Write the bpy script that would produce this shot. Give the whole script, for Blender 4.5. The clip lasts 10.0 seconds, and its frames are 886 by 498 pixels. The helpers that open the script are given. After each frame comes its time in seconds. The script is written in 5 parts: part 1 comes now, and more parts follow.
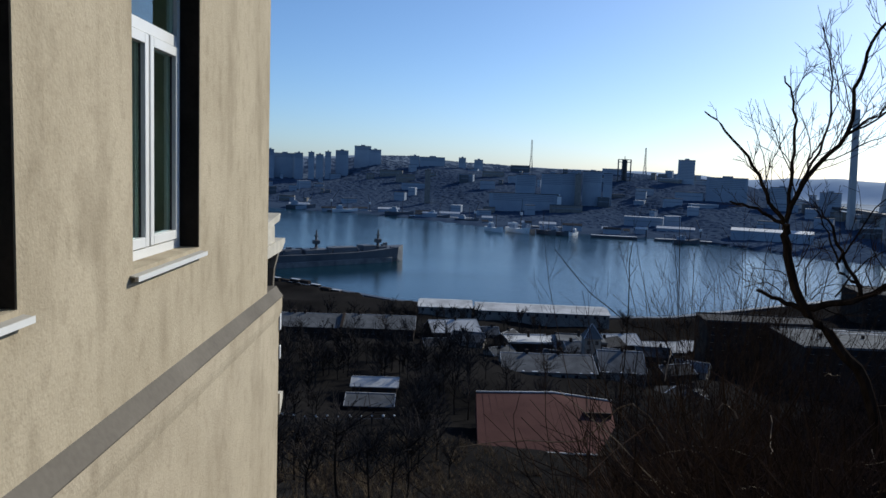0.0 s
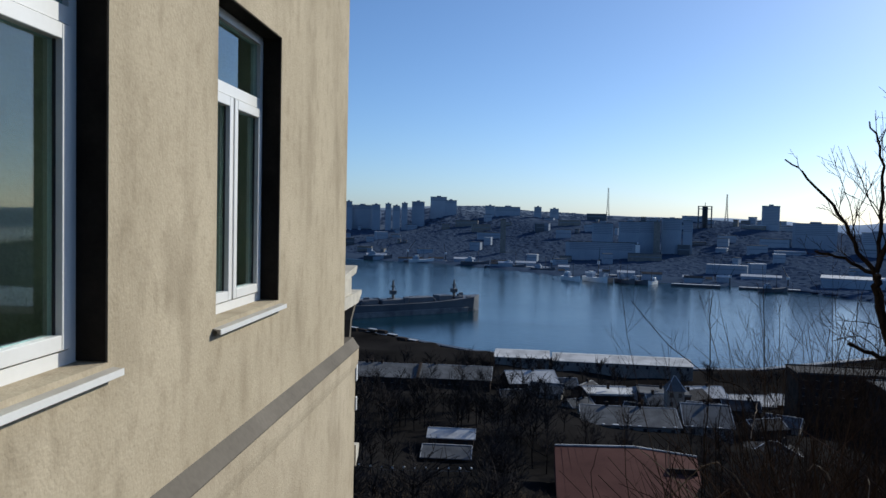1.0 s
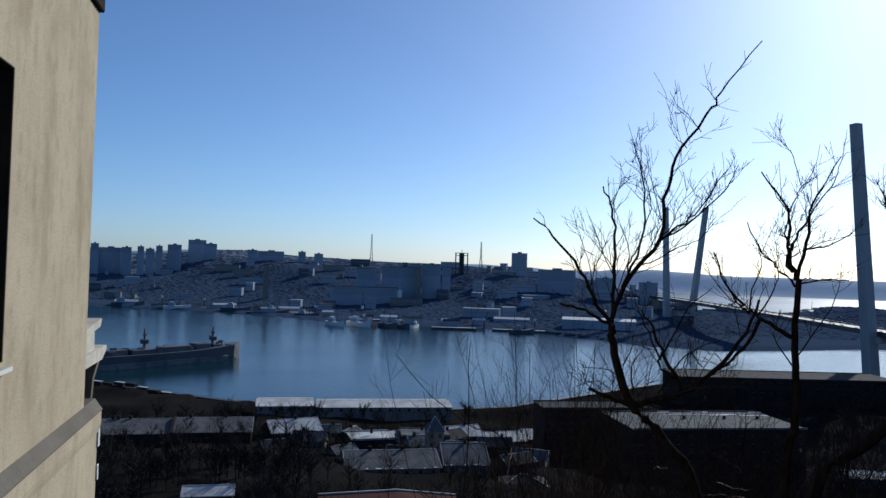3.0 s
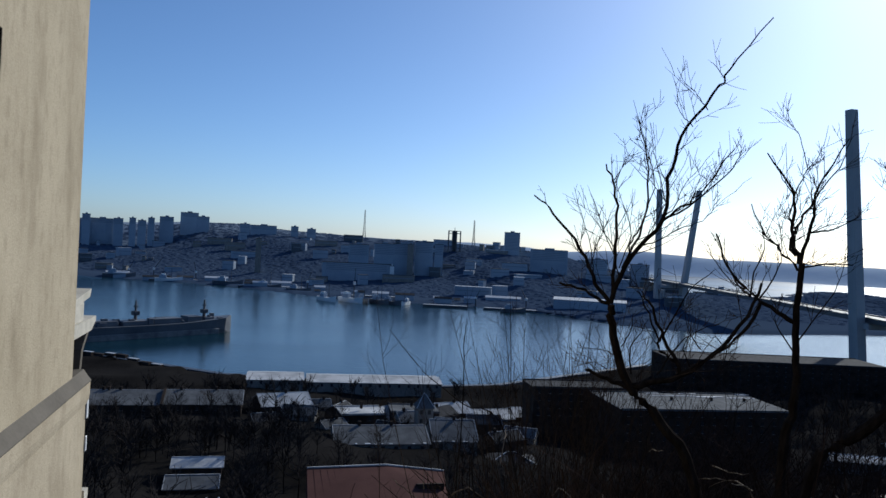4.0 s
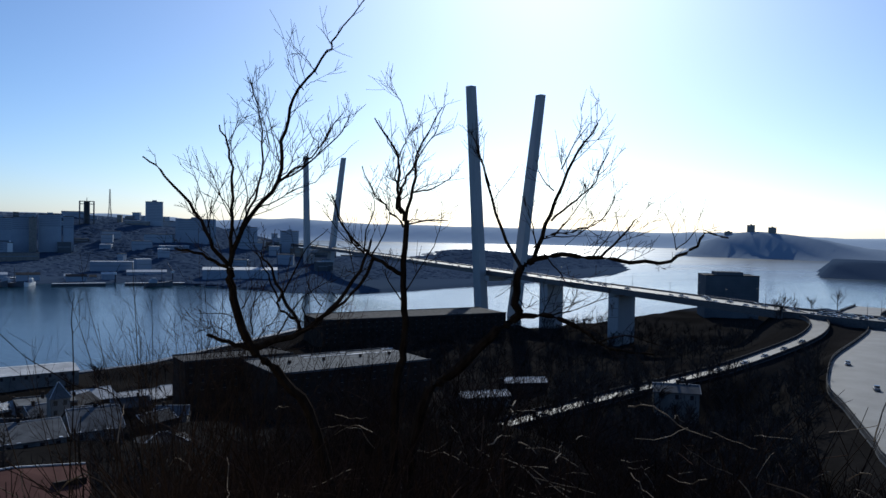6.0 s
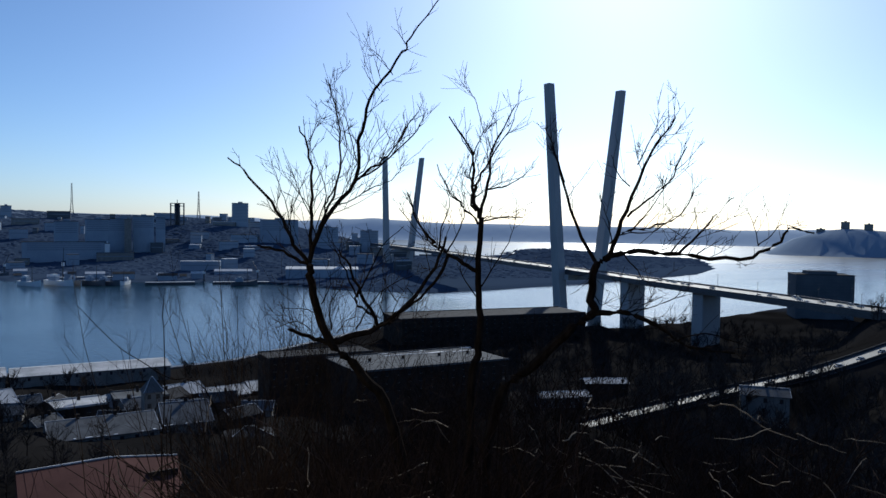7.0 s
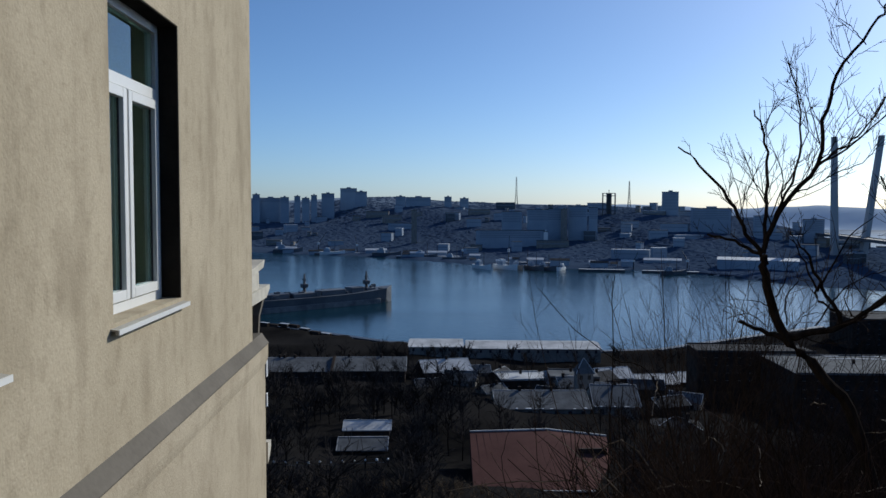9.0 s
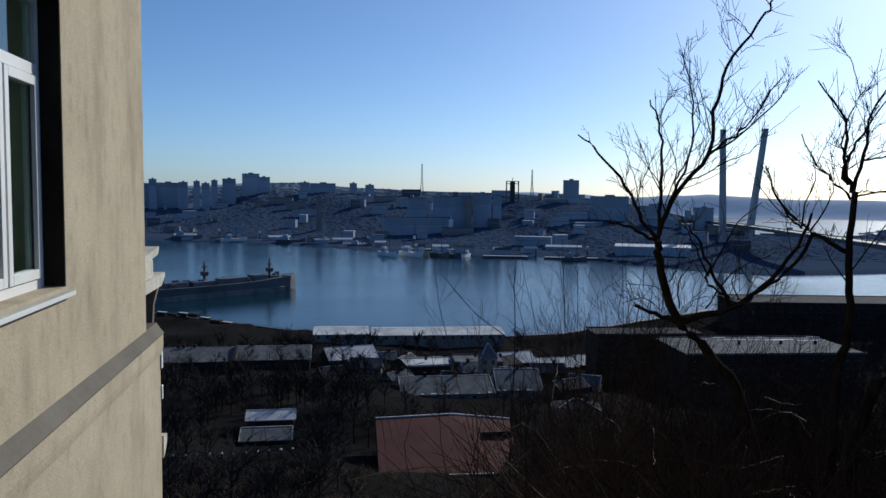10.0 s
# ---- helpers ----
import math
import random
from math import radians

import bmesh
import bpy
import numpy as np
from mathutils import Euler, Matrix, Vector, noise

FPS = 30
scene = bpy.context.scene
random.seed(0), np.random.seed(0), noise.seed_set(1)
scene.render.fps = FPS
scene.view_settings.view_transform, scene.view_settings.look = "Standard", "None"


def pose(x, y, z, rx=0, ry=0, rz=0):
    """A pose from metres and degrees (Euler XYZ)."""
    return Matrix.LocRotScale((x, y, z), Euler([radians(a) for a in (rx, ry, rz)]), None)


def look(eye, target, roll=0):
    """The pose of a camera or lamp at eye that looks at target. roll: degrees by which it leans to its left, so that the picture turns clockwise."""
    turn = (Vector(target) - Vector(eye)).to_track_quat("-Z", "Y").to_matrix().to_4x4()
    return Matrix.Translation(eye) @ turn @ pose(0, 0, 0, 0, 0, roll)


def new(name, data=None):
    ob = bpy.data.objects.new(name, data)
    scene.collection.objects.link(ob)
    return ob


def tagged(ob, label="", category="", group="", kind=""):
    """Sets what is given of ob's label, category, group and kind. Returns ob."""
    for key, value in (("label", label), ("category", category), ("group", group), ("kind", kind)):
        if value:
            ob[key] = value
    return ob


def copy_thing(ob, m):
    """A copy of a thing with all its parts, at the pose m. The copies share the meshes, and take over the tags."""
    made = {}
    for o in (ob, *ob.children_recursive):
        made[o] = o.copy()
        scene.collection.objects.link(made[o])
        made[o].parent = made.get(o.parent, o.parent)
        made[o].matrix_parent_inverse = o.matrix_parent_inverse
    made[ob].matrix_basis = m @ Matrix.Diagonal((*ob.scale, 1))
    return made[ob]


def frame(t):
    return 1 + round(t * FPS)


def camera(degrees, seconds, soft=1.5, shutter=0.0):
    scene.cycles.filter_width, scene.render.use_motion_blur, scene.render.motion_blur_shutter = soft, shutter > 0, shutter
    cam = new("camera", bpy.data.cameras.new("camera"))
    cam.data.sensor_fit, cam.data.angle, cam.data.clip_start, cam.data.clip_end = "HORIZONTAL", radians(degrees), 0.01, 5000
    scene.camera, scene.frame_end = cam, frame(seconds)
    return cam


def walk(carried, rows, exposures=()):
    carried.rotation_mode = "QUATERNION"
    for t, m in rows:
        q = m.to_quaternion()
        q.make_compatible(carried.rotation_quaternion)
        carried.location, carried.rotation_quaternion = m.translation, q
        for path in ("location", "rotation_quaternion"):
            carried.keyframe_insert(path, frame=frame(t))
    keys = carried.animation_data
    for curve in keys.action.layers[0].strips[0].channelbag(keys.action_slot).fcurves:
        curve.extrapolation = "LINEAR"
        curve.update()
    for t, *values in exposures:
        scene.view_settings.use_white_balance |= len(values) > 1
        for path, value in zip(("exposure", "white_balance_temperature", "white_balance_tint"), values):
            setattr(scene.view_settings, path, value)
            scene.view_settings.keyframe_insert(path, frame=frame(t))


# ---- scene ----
cam = camera(59.5, 10.0)
PATH = [
    (0, (-0.299, -1.086, 89.976), (-0.260, 0.902, 89.768), 2.1),
    (0.5, (-0.281, -1.08, 89.98), (-0.392, 0.91, 89.813), 1.1),
    (1, (-0.286, -1.1, 89.994), (-0.446, 0.891, 89.908), 1.3),
    (1.5, (-0.292, -1.072, 89.987), (-0.265, 0.924, 89.873), 1.7),
    (2, (-0.284, -1.066, 90.033), (-0.082, 0.924, 90.047), 0.6),
    (2.5, (-0.285, -1.047, 90.037), (-0.001, 0.931, 90.124), 1.0),
    (3, (-0.284, -1.042, 90.04), (0.152, 0.909, 90.086), 1.7),
    (3.2, (-0.290, -1.024, 90.037), (0.128, 0.931, 90.046), 1.8),
    (4.3, (-0.291, -0.912, 90.022), (0.177, 1.033, 89.992), 3.1),
    (4.5, (-0.273, -0.896, 90.005), (0.243, 1.035, 89.933), 1.5),
    (5, (-0.238, -0.987, 89.998), (0.693, 0.779, 89.897), 3.6),
    (5.5, (-0.169, -0.969, 90.007), (1.037, 0.621, 89.891), 3.5),
    (5.7, (-0.140, -0.990, 90.012), (1.122, 0.560, 89.957), 1.4),
    (6.8, (-0.135, -1.081, 89.985), (1.009, 0.557, 89.883), 0.7),
    (7, (-0.142, -1.075, 89.994), (0.945, 0.603, 89.925), 0.8),
    (7.5, (-0.241, -1.146, 89.998), (0.332, 0.770, 90.038), 0.28),
    (8, (-0.262, -1.108, 90.006), (-0.121, 0.887, 90.024), -0.1),
    (8.5, (-0.256, -1.11, 90.002), (-0.139, 0.886, 89.957), -0.9),
    (9, (-0.263, -1.1, 89.994), (-0.195, 0.896, 89.887), 0.2),
    (9.5, (-0.26, -1.048, 89.995), (-0.051, 0.935, 89.847), 1.8),
    (10, (-0.244, -1.057, 89.987), (0.066, 0.914, 89.848), 0.6),
]
EXPOSURES = [(0.0, 0.29, 6200, 6), (1.5, 0.29, 6150, 6), (2.0, 0.06, 5930, 6), (7.5, 0.06, 5900, 6), (9.0, 0.02, 5990, 6), (10.0, 0.05, 5990, 6)]
walk(cam, [(t, look(eye, target, roll)) for t, eye, target, roll in PATH], EXPOSURES)

# ---- world and sun ----
SUN_AZ, SUN_EL = 46.0, 27.0          # degrees right of +y, and above the horizon
world = bpy.data.worlds.new("world")
scene.world = world
world.use_nodes = True
wn = world.node_tree.nodes
sky = wn.new("ShaderNodeTexSky")
sky.sky_type = "NISHITA"
sky.sun_disc = False
sky.sun_elevation = radians(SUN_EL)
sky.sun_rotation = radians(SUN_AZ)
sky.altitude = 90
sky.air_density = 0.75
sky.dust_density = 0.72
sky.ozone_density = 6.0
wn["Background"].inputs["Strength"].default_value = 0.099
world.node_tree.links.new(sky.outputs[0], wn["Background"].inputs["Color"])

sun = new("sun", bpy.data.lights.new("sun", "SUN"))
sun.data.energy = 3.5
sun.data.angle = radians(0.6)
sun.data.color = (1.0, 0.93, 0.82)
sa, se = radians(SUN_AZ), radians(SUN_EL)
to_sun = Vector((math.sin(sa) * math.cos(se), math.cos(sa) * math.cos(se), math.sin(se)))
sun.matrix_world = look(to_sun * 300, (0, 0, 0))

# ---- materials ----


def material(name, dark, light, rough=0.8, scale=4.0, fine=40.0, bump=0.2, metal=0.0, stretch=(1, 1, 1), island=0.0, dist=0.02, span=(0.42, 0.92)):
    """Two scales of noise between a dark and a light colour, with fine relief."""
    m = bpy.data.materials.new(name)
    m.use_nodes = True
    n, l = m.node_tree.nodes, m.node_tree.links
    bsdf = n["Principled BSDF"]
    co = n.new("ShaderNodeTexCoord")
    mp = n.new("ShaderNodeMapping")
    mp.inputs["Scale"].default_value = stretch
    l.new(co.outputs["Object"], mp.inputs["Vector"])
    big, small = n.new("ShaderNodeTexNoise"), n.new("ShaderNodeTexNoise")
    big.inputs["Scale"].default_value, big.inputs["Detail"].default_value = scale, 6
    small.inputs["Scale"].default_value, small.inputs["Detail"].default_value = fine, 4
    l.new(mp.outputs[0], big.inputs["Vector"])
    l.new(mp.outputs[0], small.inputs["Vector"])
    add = n.new("ShaderNodeMath")
    add.operation = "MULTIPLY_ADD"
    add.inputs[1].default_value = 0.35
    l.new(small.outputs["Fac"], add.inputs[0])
    l.new(big.outputs["Fac"], add.inputs[2])
    rng = n.new("ShaderNodeMapRange")
    rng.inputs["From Min"].default_value, rng.inputs["From Max"].default_value = span
    l.new(add.outputs[0], rng.inputs["Value"])
    fac = rng.outputs[0]
    if island:
        info, geo = n.new("ShaderNodeObjectInfo"), n.new("ShaderNodeNewGeometry")
        two = n.new("ShaderNodeMath")
        two.operation = "ADD"
        l.new(info.outputs["Random"], two.inputs[0])
        l.new(geo.outputs["Random Per Island"], two.inputs[1])
        vary = n.new("ShaderNodeMath")
        vary.operation = "MULTIPLY_ADD"
        vary.inputs[1].default_value = island
        l.new(two.outputs[0], vary.inputs[0])
        l.new(fac, vary.inputs[2])
        sub = n.new("ShaderNodeMath")
        sub.operation = "SUBTRACT"
        sub.use_clamp = True
        sub.inputs[1].default_value = island
        l.new(vary.outputs[0], sub.inputs[0])
        fac = sub.outputs[0]
    mix = n.new("ShaderNodeMix")
    mix.data_type = "RGBA"
    mix.inputs["A"].default_value = (*dark, 1)
    mix.inputs["B"].default_value = (*light, 1)
    l.new(fac, mix.inputs["Factor"])
    l.new(mix.outputs["Result"], bsdf.inputs["Base Color"])
    bsdf.inputs["Roughness"].default_value = rough
    bsdf.inputs["Metallic"].default_value = metal
    bsdf.inputs["Specular IOR Level"].default_value = 0.5 if rough < 0.72 else 0.04 if rough < 0.94 else 0.0
    if bump:
        b = n.new("ShaderNodeBump")
        b.inputs["Strength"].default_value, b.inputs["Distance"].default_value = bump, dist
        l.new(add.outputs[0], b.inputs["Height"])
        l.new(b.outputs[0], bsdf.inputs["Normal"])
    return m


def stucco_material(name, dark, light, grime):
    """Sand-floated render: cloudy patches, long faint rain streaks and a gritty relief."""
    m = material(name, dark, light, 0.93, 1.3, 22, 0.0, span=(0.28, 1.0))
    n, l = m.node_tree.nodes, m.node_tree.links
    bsdf = n["Principled BSDF"]
    base = bsdf.inputs["Base Color"].links[0].from_socket
    co = n.new("ShaderNodeTexCoord")
    for stretch, scale, lo, hi, strength in (((1, 1, 0.09), 5.0, 0.52, 0.86, 0.30), ((1, 1, 0.5), 2.6, 0.52, 0.80, 0.62), ((1, 1, 0.6), 9.0, 0.54, 0.85, 0.5), ((1, 1, 1), 45.0, 0.5, 0.85, 0.35)):
        mp = n.new("ShaderNodeMapping")
        mp.inputs["Scale"].default_value = stretch
        l.new(co.outputs["Object"], mp.inputs["Vector"])
        nz = n.new("ShaderNodeTexNoise")
        nz.inputs["Scale"].default_value, nz.inputs["Detail"].default_value = scale, 5
        l.new(mp.outputs[0], nz.inputs["Vector"])
        rng = n.new("ShaderNodeMapRange")
        rng.inputs["From Min"].default_value, rng.inputs["From Max"].default_value = lo, hi
        rng.inputs["To Max"].default_value = strength
        l.new(nz.outputs["Fac"], rng.inputs["Value"])
        mix = n.new("ShaderNodeMix")
        mix.data_type = "RGBA"
        mix.inputs["B"].default_value = (*grime, 1)
        l.new(rng.outputs[0], mix.inputs["Factor"])
        l.new(base, mix.inputs["A"])
        base = mix.outputs["Result"]
    l.new(base, bsdf.inputs["Base Color"])
    grit = n.new("ShaderNodeTexNoise")
    grit.inputs["Scale"].default_value, grit.inputs["Detail"].default_value = 55, 6
    l.new(co.outputs["Object"], grit.inputs["Vector"])
    b = n.new("ShaderNodeBump")
    b.inputs["Strength"].default_value, b.inputs["Distance"].default_value = 0.55, 0.008
    l.new(grit.outputs["Fac"], b.inputs["Height"])
    l.new(b.outputs[0], bsdf.inputs["Normal"])
    return m


STUCCO = stucco_material("stucco", (0.36, 0.30, 0.21), (0.52, 0.442, 0.322), (0.19, 0.15, 0.098))
STUCCO_LOW = stucco_material("stucco_low", (0.37, 0.31, 0.222), (0.53, 0.452, 0.335), (0.21, 0.167, 0.114))
# near-black brown that stands in for shade inside the window openings
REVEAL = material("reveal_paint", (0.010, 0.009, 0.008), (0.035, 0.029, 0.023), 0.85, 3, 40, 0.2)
FLASHING = material("zinc_flashing", (0.105, 0.092, 0.076), (0.175, 0.155, 0.128), 0.75, 1.5, 30, 0.1)
CEMENT = material("cement", (0.42, 0.39, 0.33), (0.6, 0.56, 0.48), 0.9, 5, 40, 0.5, dist=0.01)
SILL_METAL = material("sill_metal", (0.33, 0.31, 0.27), (0.42, 0.39, 0.34), 0.55, 6, 60, 0.05)
PVC = material("white_plastic", (0.68, 0.67, 0.64), (0.76, 0.75, 0.72), 0.35, 3, 30, 0.0)
GASKET = material("dark_gasket", (0.02, 0.02, 0.022), (0.035, 0.035, 0.04), 0.6, 5, 50, 0.0)
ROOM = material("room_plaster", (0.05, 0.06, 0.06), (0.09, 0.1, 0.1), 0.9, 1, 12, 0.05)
# dark teal cloth helps paint the mirrored sky tone of the panes
CURTAIN = material("curtain_cloth", (0.05, 0.105, 0.125), (0.09, 0.17, 0.195), 0.9, 3, 30, 0.1, stretch=(1, 6, 0.3))
BARK = material("bark", (0.010, 0.008, 0.007), (0.04, 0.032, 0.027), 0.95, 30, 160, 0.6, stretch=(1, 1, 0.3), dist=0.004)
# dry tan, lighter than the brush with low sun put into the tone
DRY = material("dry_stems", (0.06, 0.045, 0.03), (0.25, 0.185, 0.12), 0.95, 2, 20, 0.0, island=0.5)
# lit copy of the bark: low sun on stems is in this colour
SUNLIT_BARK = material("pale_bark", (0.10, 0.08, 0.06), (0.26, 0.21, 0.16), 0.75, 12, 60, 0.2)
TWIG = material("twig", (0.022, 0.016, 0.013), (0.08, 0.06, 0.048), 0.95, 12, 60, 0.0, island=0.3)
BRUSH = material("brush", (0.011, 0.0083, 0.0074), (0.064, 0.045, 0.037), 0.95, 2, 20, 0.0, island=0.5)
FARTWIG = material("far_twig", (0.018, 0.016, 0.0155), (0.065, 0.056, 0.052), 0.95, 0.4, 4, 0.0, island=0.4)
ROOF_GREY = material("grey_roof_sheet", (0.07, 0.073, 0.078), (0.16, 0.165, 0.17), 0.9, 0.25, 3, 0.15)
ROOF_DARK = material("dark_roof_felt", (0.03, 0.03, 0.032), (0.08, 0.08, 0.084), 0.9, 0.3, 3, 0.2)
ROOF_PALE = material("pale_roof_sheet", (0.30, 0.305, 0.31), (0.66, 0.66, 0.66), 0.85, 0.12, 1.5, 0.1)
ROOF_RED = material("red_roof_sheet", (0.068, 0.031, 0.027), (0.112, 0.054, 0.046), 0.85, 0.12, 2.5, 0.12)
SNOW = material("old_snow", (0.34, 0.36, 0.39), (0.62, 0.64, 0.67), 0.7, 0.5, 6, 0.2)
WALL_BRICK = material("town_wall", (0.022, 0.017, 0.015), (0.06, 0.046, 0.038), 0.9, 0.3, 3, 0.2, island=0.15)
WALL_PALE = material("pale_town_wall", (0.15, 0.145, 0.135), (0.28, 0.265, 0.245), 0.9, 0.25, 3, 0.2, island=0.15)
WALL_GREY = material("grey_panel_wall", (0.075, 0.085, 0.098), (0.13, 0.145, 0.16), 0.9, 0.05, 1.0, 0.1)
# panel walls lifted and blued, with the distance haze in the colour
WALL_HAZED = material("panel_wall", (0.24, 0.285, 0.35), (0.38, 0.43, 0.49), 0.9, 0.02, 0.4, 0.0, island=0.3)
CONCRETE = material("bridge_concrete", (0.33, 0.33, 0.34), (0.45, 0.45, 0.45), 0.8, 0.06, 0.8, 0.1, stretch=(1, 1, 0.3))
STEEL = material("dark_steel", (0.05, 0.055, 0.065), (0.1, 0.105, 0.12), 0.5, 1, 8, 0.0, metal=0.5)
HULL = material("hull_paint", (0.05, 0.06, 0.078), (0.12, 0.132, 0.152), 0.6, 0.06, 0.8, 0.1)
HULL_BAND = material("worn_hull_paint", (0.05, 0.055, 0.065), (0.22, 0.225, 0.23), 0.7, 0.12, 0.7, 0.1)
WHITE_PAINT = material("white_ship_paint", (0.6, 0.62, 0.63), (0.8, 0.81, 0.81), 0.5, 0.1, 1, 0.0)
ASPHALT = material("asphalt", (0.07, 0.07, 0.072), (0.14, 0.14, 0.142), 0.7, 0.1, 2, 0.1)
CAR = material("car_paint", (0.03, 0.03, 0.035), (0.6, 0.6, 0.62), 0.3, 0.5, 2, 0.0, island=0.9)
WINDOW_DARK = material("dark_window", (0.015, 0.017, 0.02), (0.04, 0.045, 0.05), 0.15, 1, 4, 0.0)


def glass_material():
    m = bpy.data.materials.new("window_glass")
    m.use_nodes = True
    b = m.node_tree.nodes["Principled BSDF"]
    # teal tint stands in for sky and sea reflected in the window
    b.inputs["Base Color"].default_value = (0.42, 0.66, 0.70, 1)
    b.inputs["Roughness"].default_value = 0.02
    b.inputs["Transmission Weight"].default_value = 1.0
    b.inputs["IOR"].default_value = 1.5
    return m


GLASS = glass_material()


def water_material():
    m = bpy.data.materials.new("harbour_water")
    m.use_nodes = True
    n, l = m.node_tree.nodes, m.node_tree.links
    b = n["Principled BSDF"]
    b.inputs["Base Color"].default_value = (0.006, 0.026, 0.042, 1)
    b.inputs["Specular IOR Level"].default_value = 0.24
    b.inputs["IOR"].default_value = 1.33
    co = n.new("ShaderNodeTexCoord")
    mp = n.new("ShaderNodeMapping")
    mp.inputs["Scale"].default_value = (0.35, 1.0, 1.0)
    l.new(co.outputs["Object"], mp.inputs["Vector"])
    rip, patch = n.new("ShaderNodeTexNoise"), n.new("ShaderNodeTexNoise")
    rip.inputs["Scale"].default_value, rip.inputs["Detail"].default_value = 0.25, 5
    patch.inputs["Scale"].default_value, patch.inputs["Detail"].default_value = 0.006, 3
    l.new(co.outputs["Object"], rip.inputs["Vector"])
    l.new(mp.outputs[0], patch.inputs["Vector"])
    r = n.new("ShaderNodeMapRange")
    r.inputs["From Min"].default_value, r.inputs["From Max"].default_value = 0.35, 0.7
    r.inputs["To Min"].default_value, r.inputs["To Max"].default_value = 0.07, 0.17
    l.new(patch.outputs["Fac"], r.inputs["Value"])
    ln, open_sea, rough = n.new("ShaderNodeVectorMath"), n.new("ShaderNodeMapRange"), n.new("ShaderNodeMath")
    ln.operation, rough.operation = "LENGTH", "ADD"
    open_sea.inputs["From Min"].default_value, open_sea.inputs["From Max"].default_value = 1150, 2300      # wind on the open bay
    open_sea.inputs["To Max"].default_value = 0.22
    l.new(co.outputs["Object"], ln.inputs[0])
    l.new(ln.outputs["Value"], open_sea.inputs["Value"])
    l.new(r.outputs[0], rough.inputs[0])
    l.new(open_sea.outputs[0], rough.inputs[1])
    l.new(rough.outputs[0], b.inputs["Roughness"])
    bp = n.new("ShaderNodeBump")
    bp.inputs["Strength"].default_value, bp.inputs["Distance"].default_value = 0.4, 0.6
    l.new(rip.outputs["Fac"], bp.inputs["Height"])
    l.new(bp.outputs[0], b.inputs["Normal"])
    return m


WATER = water_material()


def ground_material():
    """Dark leaf litter on the near slope, winter woods across the harbour, hills beyond; distance haze is painted in.
    """
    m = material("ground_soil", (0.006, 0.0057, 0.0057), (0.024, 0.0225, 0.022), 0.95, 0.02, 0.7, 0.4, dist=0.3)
    n, l = m.node_tree.nodes, m.node_tree.links
    bsdf = n["Principled BSDF"]
    soil = bsdf.inputs["Base Color"].links[0].from_socket
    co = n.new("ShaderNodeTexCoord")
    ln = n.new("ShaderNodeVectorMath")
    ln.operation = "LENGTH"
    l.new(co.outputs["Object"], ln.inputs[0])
    # haze put into the colour: blue past 850 m, paler past 2000 m
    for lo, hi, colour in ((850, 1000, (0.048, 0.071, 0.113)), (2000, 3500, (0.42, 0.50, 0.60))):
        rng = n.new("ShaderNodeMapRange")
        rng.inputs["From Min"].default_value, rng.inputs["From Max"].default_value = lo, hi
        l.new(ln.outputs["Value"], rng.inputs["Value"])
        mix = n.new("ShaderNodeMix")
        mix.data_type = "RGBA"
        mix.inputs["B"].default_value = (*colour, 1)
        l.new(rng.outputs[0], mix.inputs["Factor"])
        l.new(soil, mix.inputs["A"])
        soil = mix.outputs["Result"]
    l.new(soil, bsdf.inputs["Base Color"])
    return m


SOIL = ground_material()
# blue-grey carries the distance haze over the bare woods
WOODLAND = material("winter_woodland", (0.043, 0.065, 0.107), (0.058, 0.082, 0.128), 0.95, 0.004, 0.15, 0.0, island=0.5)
# window tone kept near the far walls, as haze would wash it out
HAZED_GLASS = material("far_window", (0.15, 0.185, 0.23), (0.2, 0.235, 0.28), 0.5, 0.1, 1, 0.0)

# ---- small builders ----


def thing(name, at=(0, 0, 0), rz=0, label="", category="", group="", kind=""):
    ob = new(name)
    ob.empty_display_size = 0.2
    ob.matrix_basis = pose(*at, 0, 0, rz)
    return tagged(ob, label, category, group, kind)


def part(name, bm, mat, parent=None, label="", smooth=False):
    me = bpy.data.meshes.new(name)
    bm.to_mesh(me)
    bm.free()
    me.materials.append(mat)
    if smooth:
        me.polygons.foreach_set("use_smooth", [True] * len(me.polygons))
    ob = new(name, me)
    if parent:
        ob.parent = parent
    return tagged(ob, label)


def box(bm, x0, x1, y0, y1, z0, z1):
    v = [bm.verts.new(p) for p in ((x0, y0, z0), (x1, y0, z0), (x1, y1, z0), (x0, y1, z0),
                                   (x0, y0, z1), (x1, y0, z1), (x1, y1, z1), (x0, y1, z1))]
    for f in ((0, 3, 2, 1), (4, 5, 6, 7), (0, 1, 5, 4), (1, 2, 6, 5), (2, 3, 7, 6), (3, 0, 4, 7)):
        bm.faces.new([v[i] for i in f])
    return v


def boxed(x0, x1, y0, y1, z0, z1, bevel=0.0):
    bm = bmesh.new()
    box(bm, x0, x1, y0, y1, z0, z1)
    if bevel:
        bmesh.ops.bevel(bm, geom=bm.edges[:], offset=bevel, segments=1, affect="EDGES")
    return bm


def prism(bm, outline, axis, a, b):
    """A closed outline swept straight from a to b along an axis ('x' or 'y')."""
    put = (lambda p, s: (s, p[0], p[1])) if axis == "x" else (lambda p, s: (p[0], s, p[1]))
    v0 = [bm.verts.new(put(p, a)) for p in outline]
    v1 = [bm.verts.new(put(p, b)) for p in outline]
    n = len(outline)
    for i in range(n):
        bm.faces.new((v0[i], v0[(i + 1) % n], v1[(i + 1) % n], v1[i]))
    bm.faces.new(v0[::-1])
    bm.faces.new(v1)
    bmesh.ops.recalc_face_normals(bm, faces=bm.faces[:])


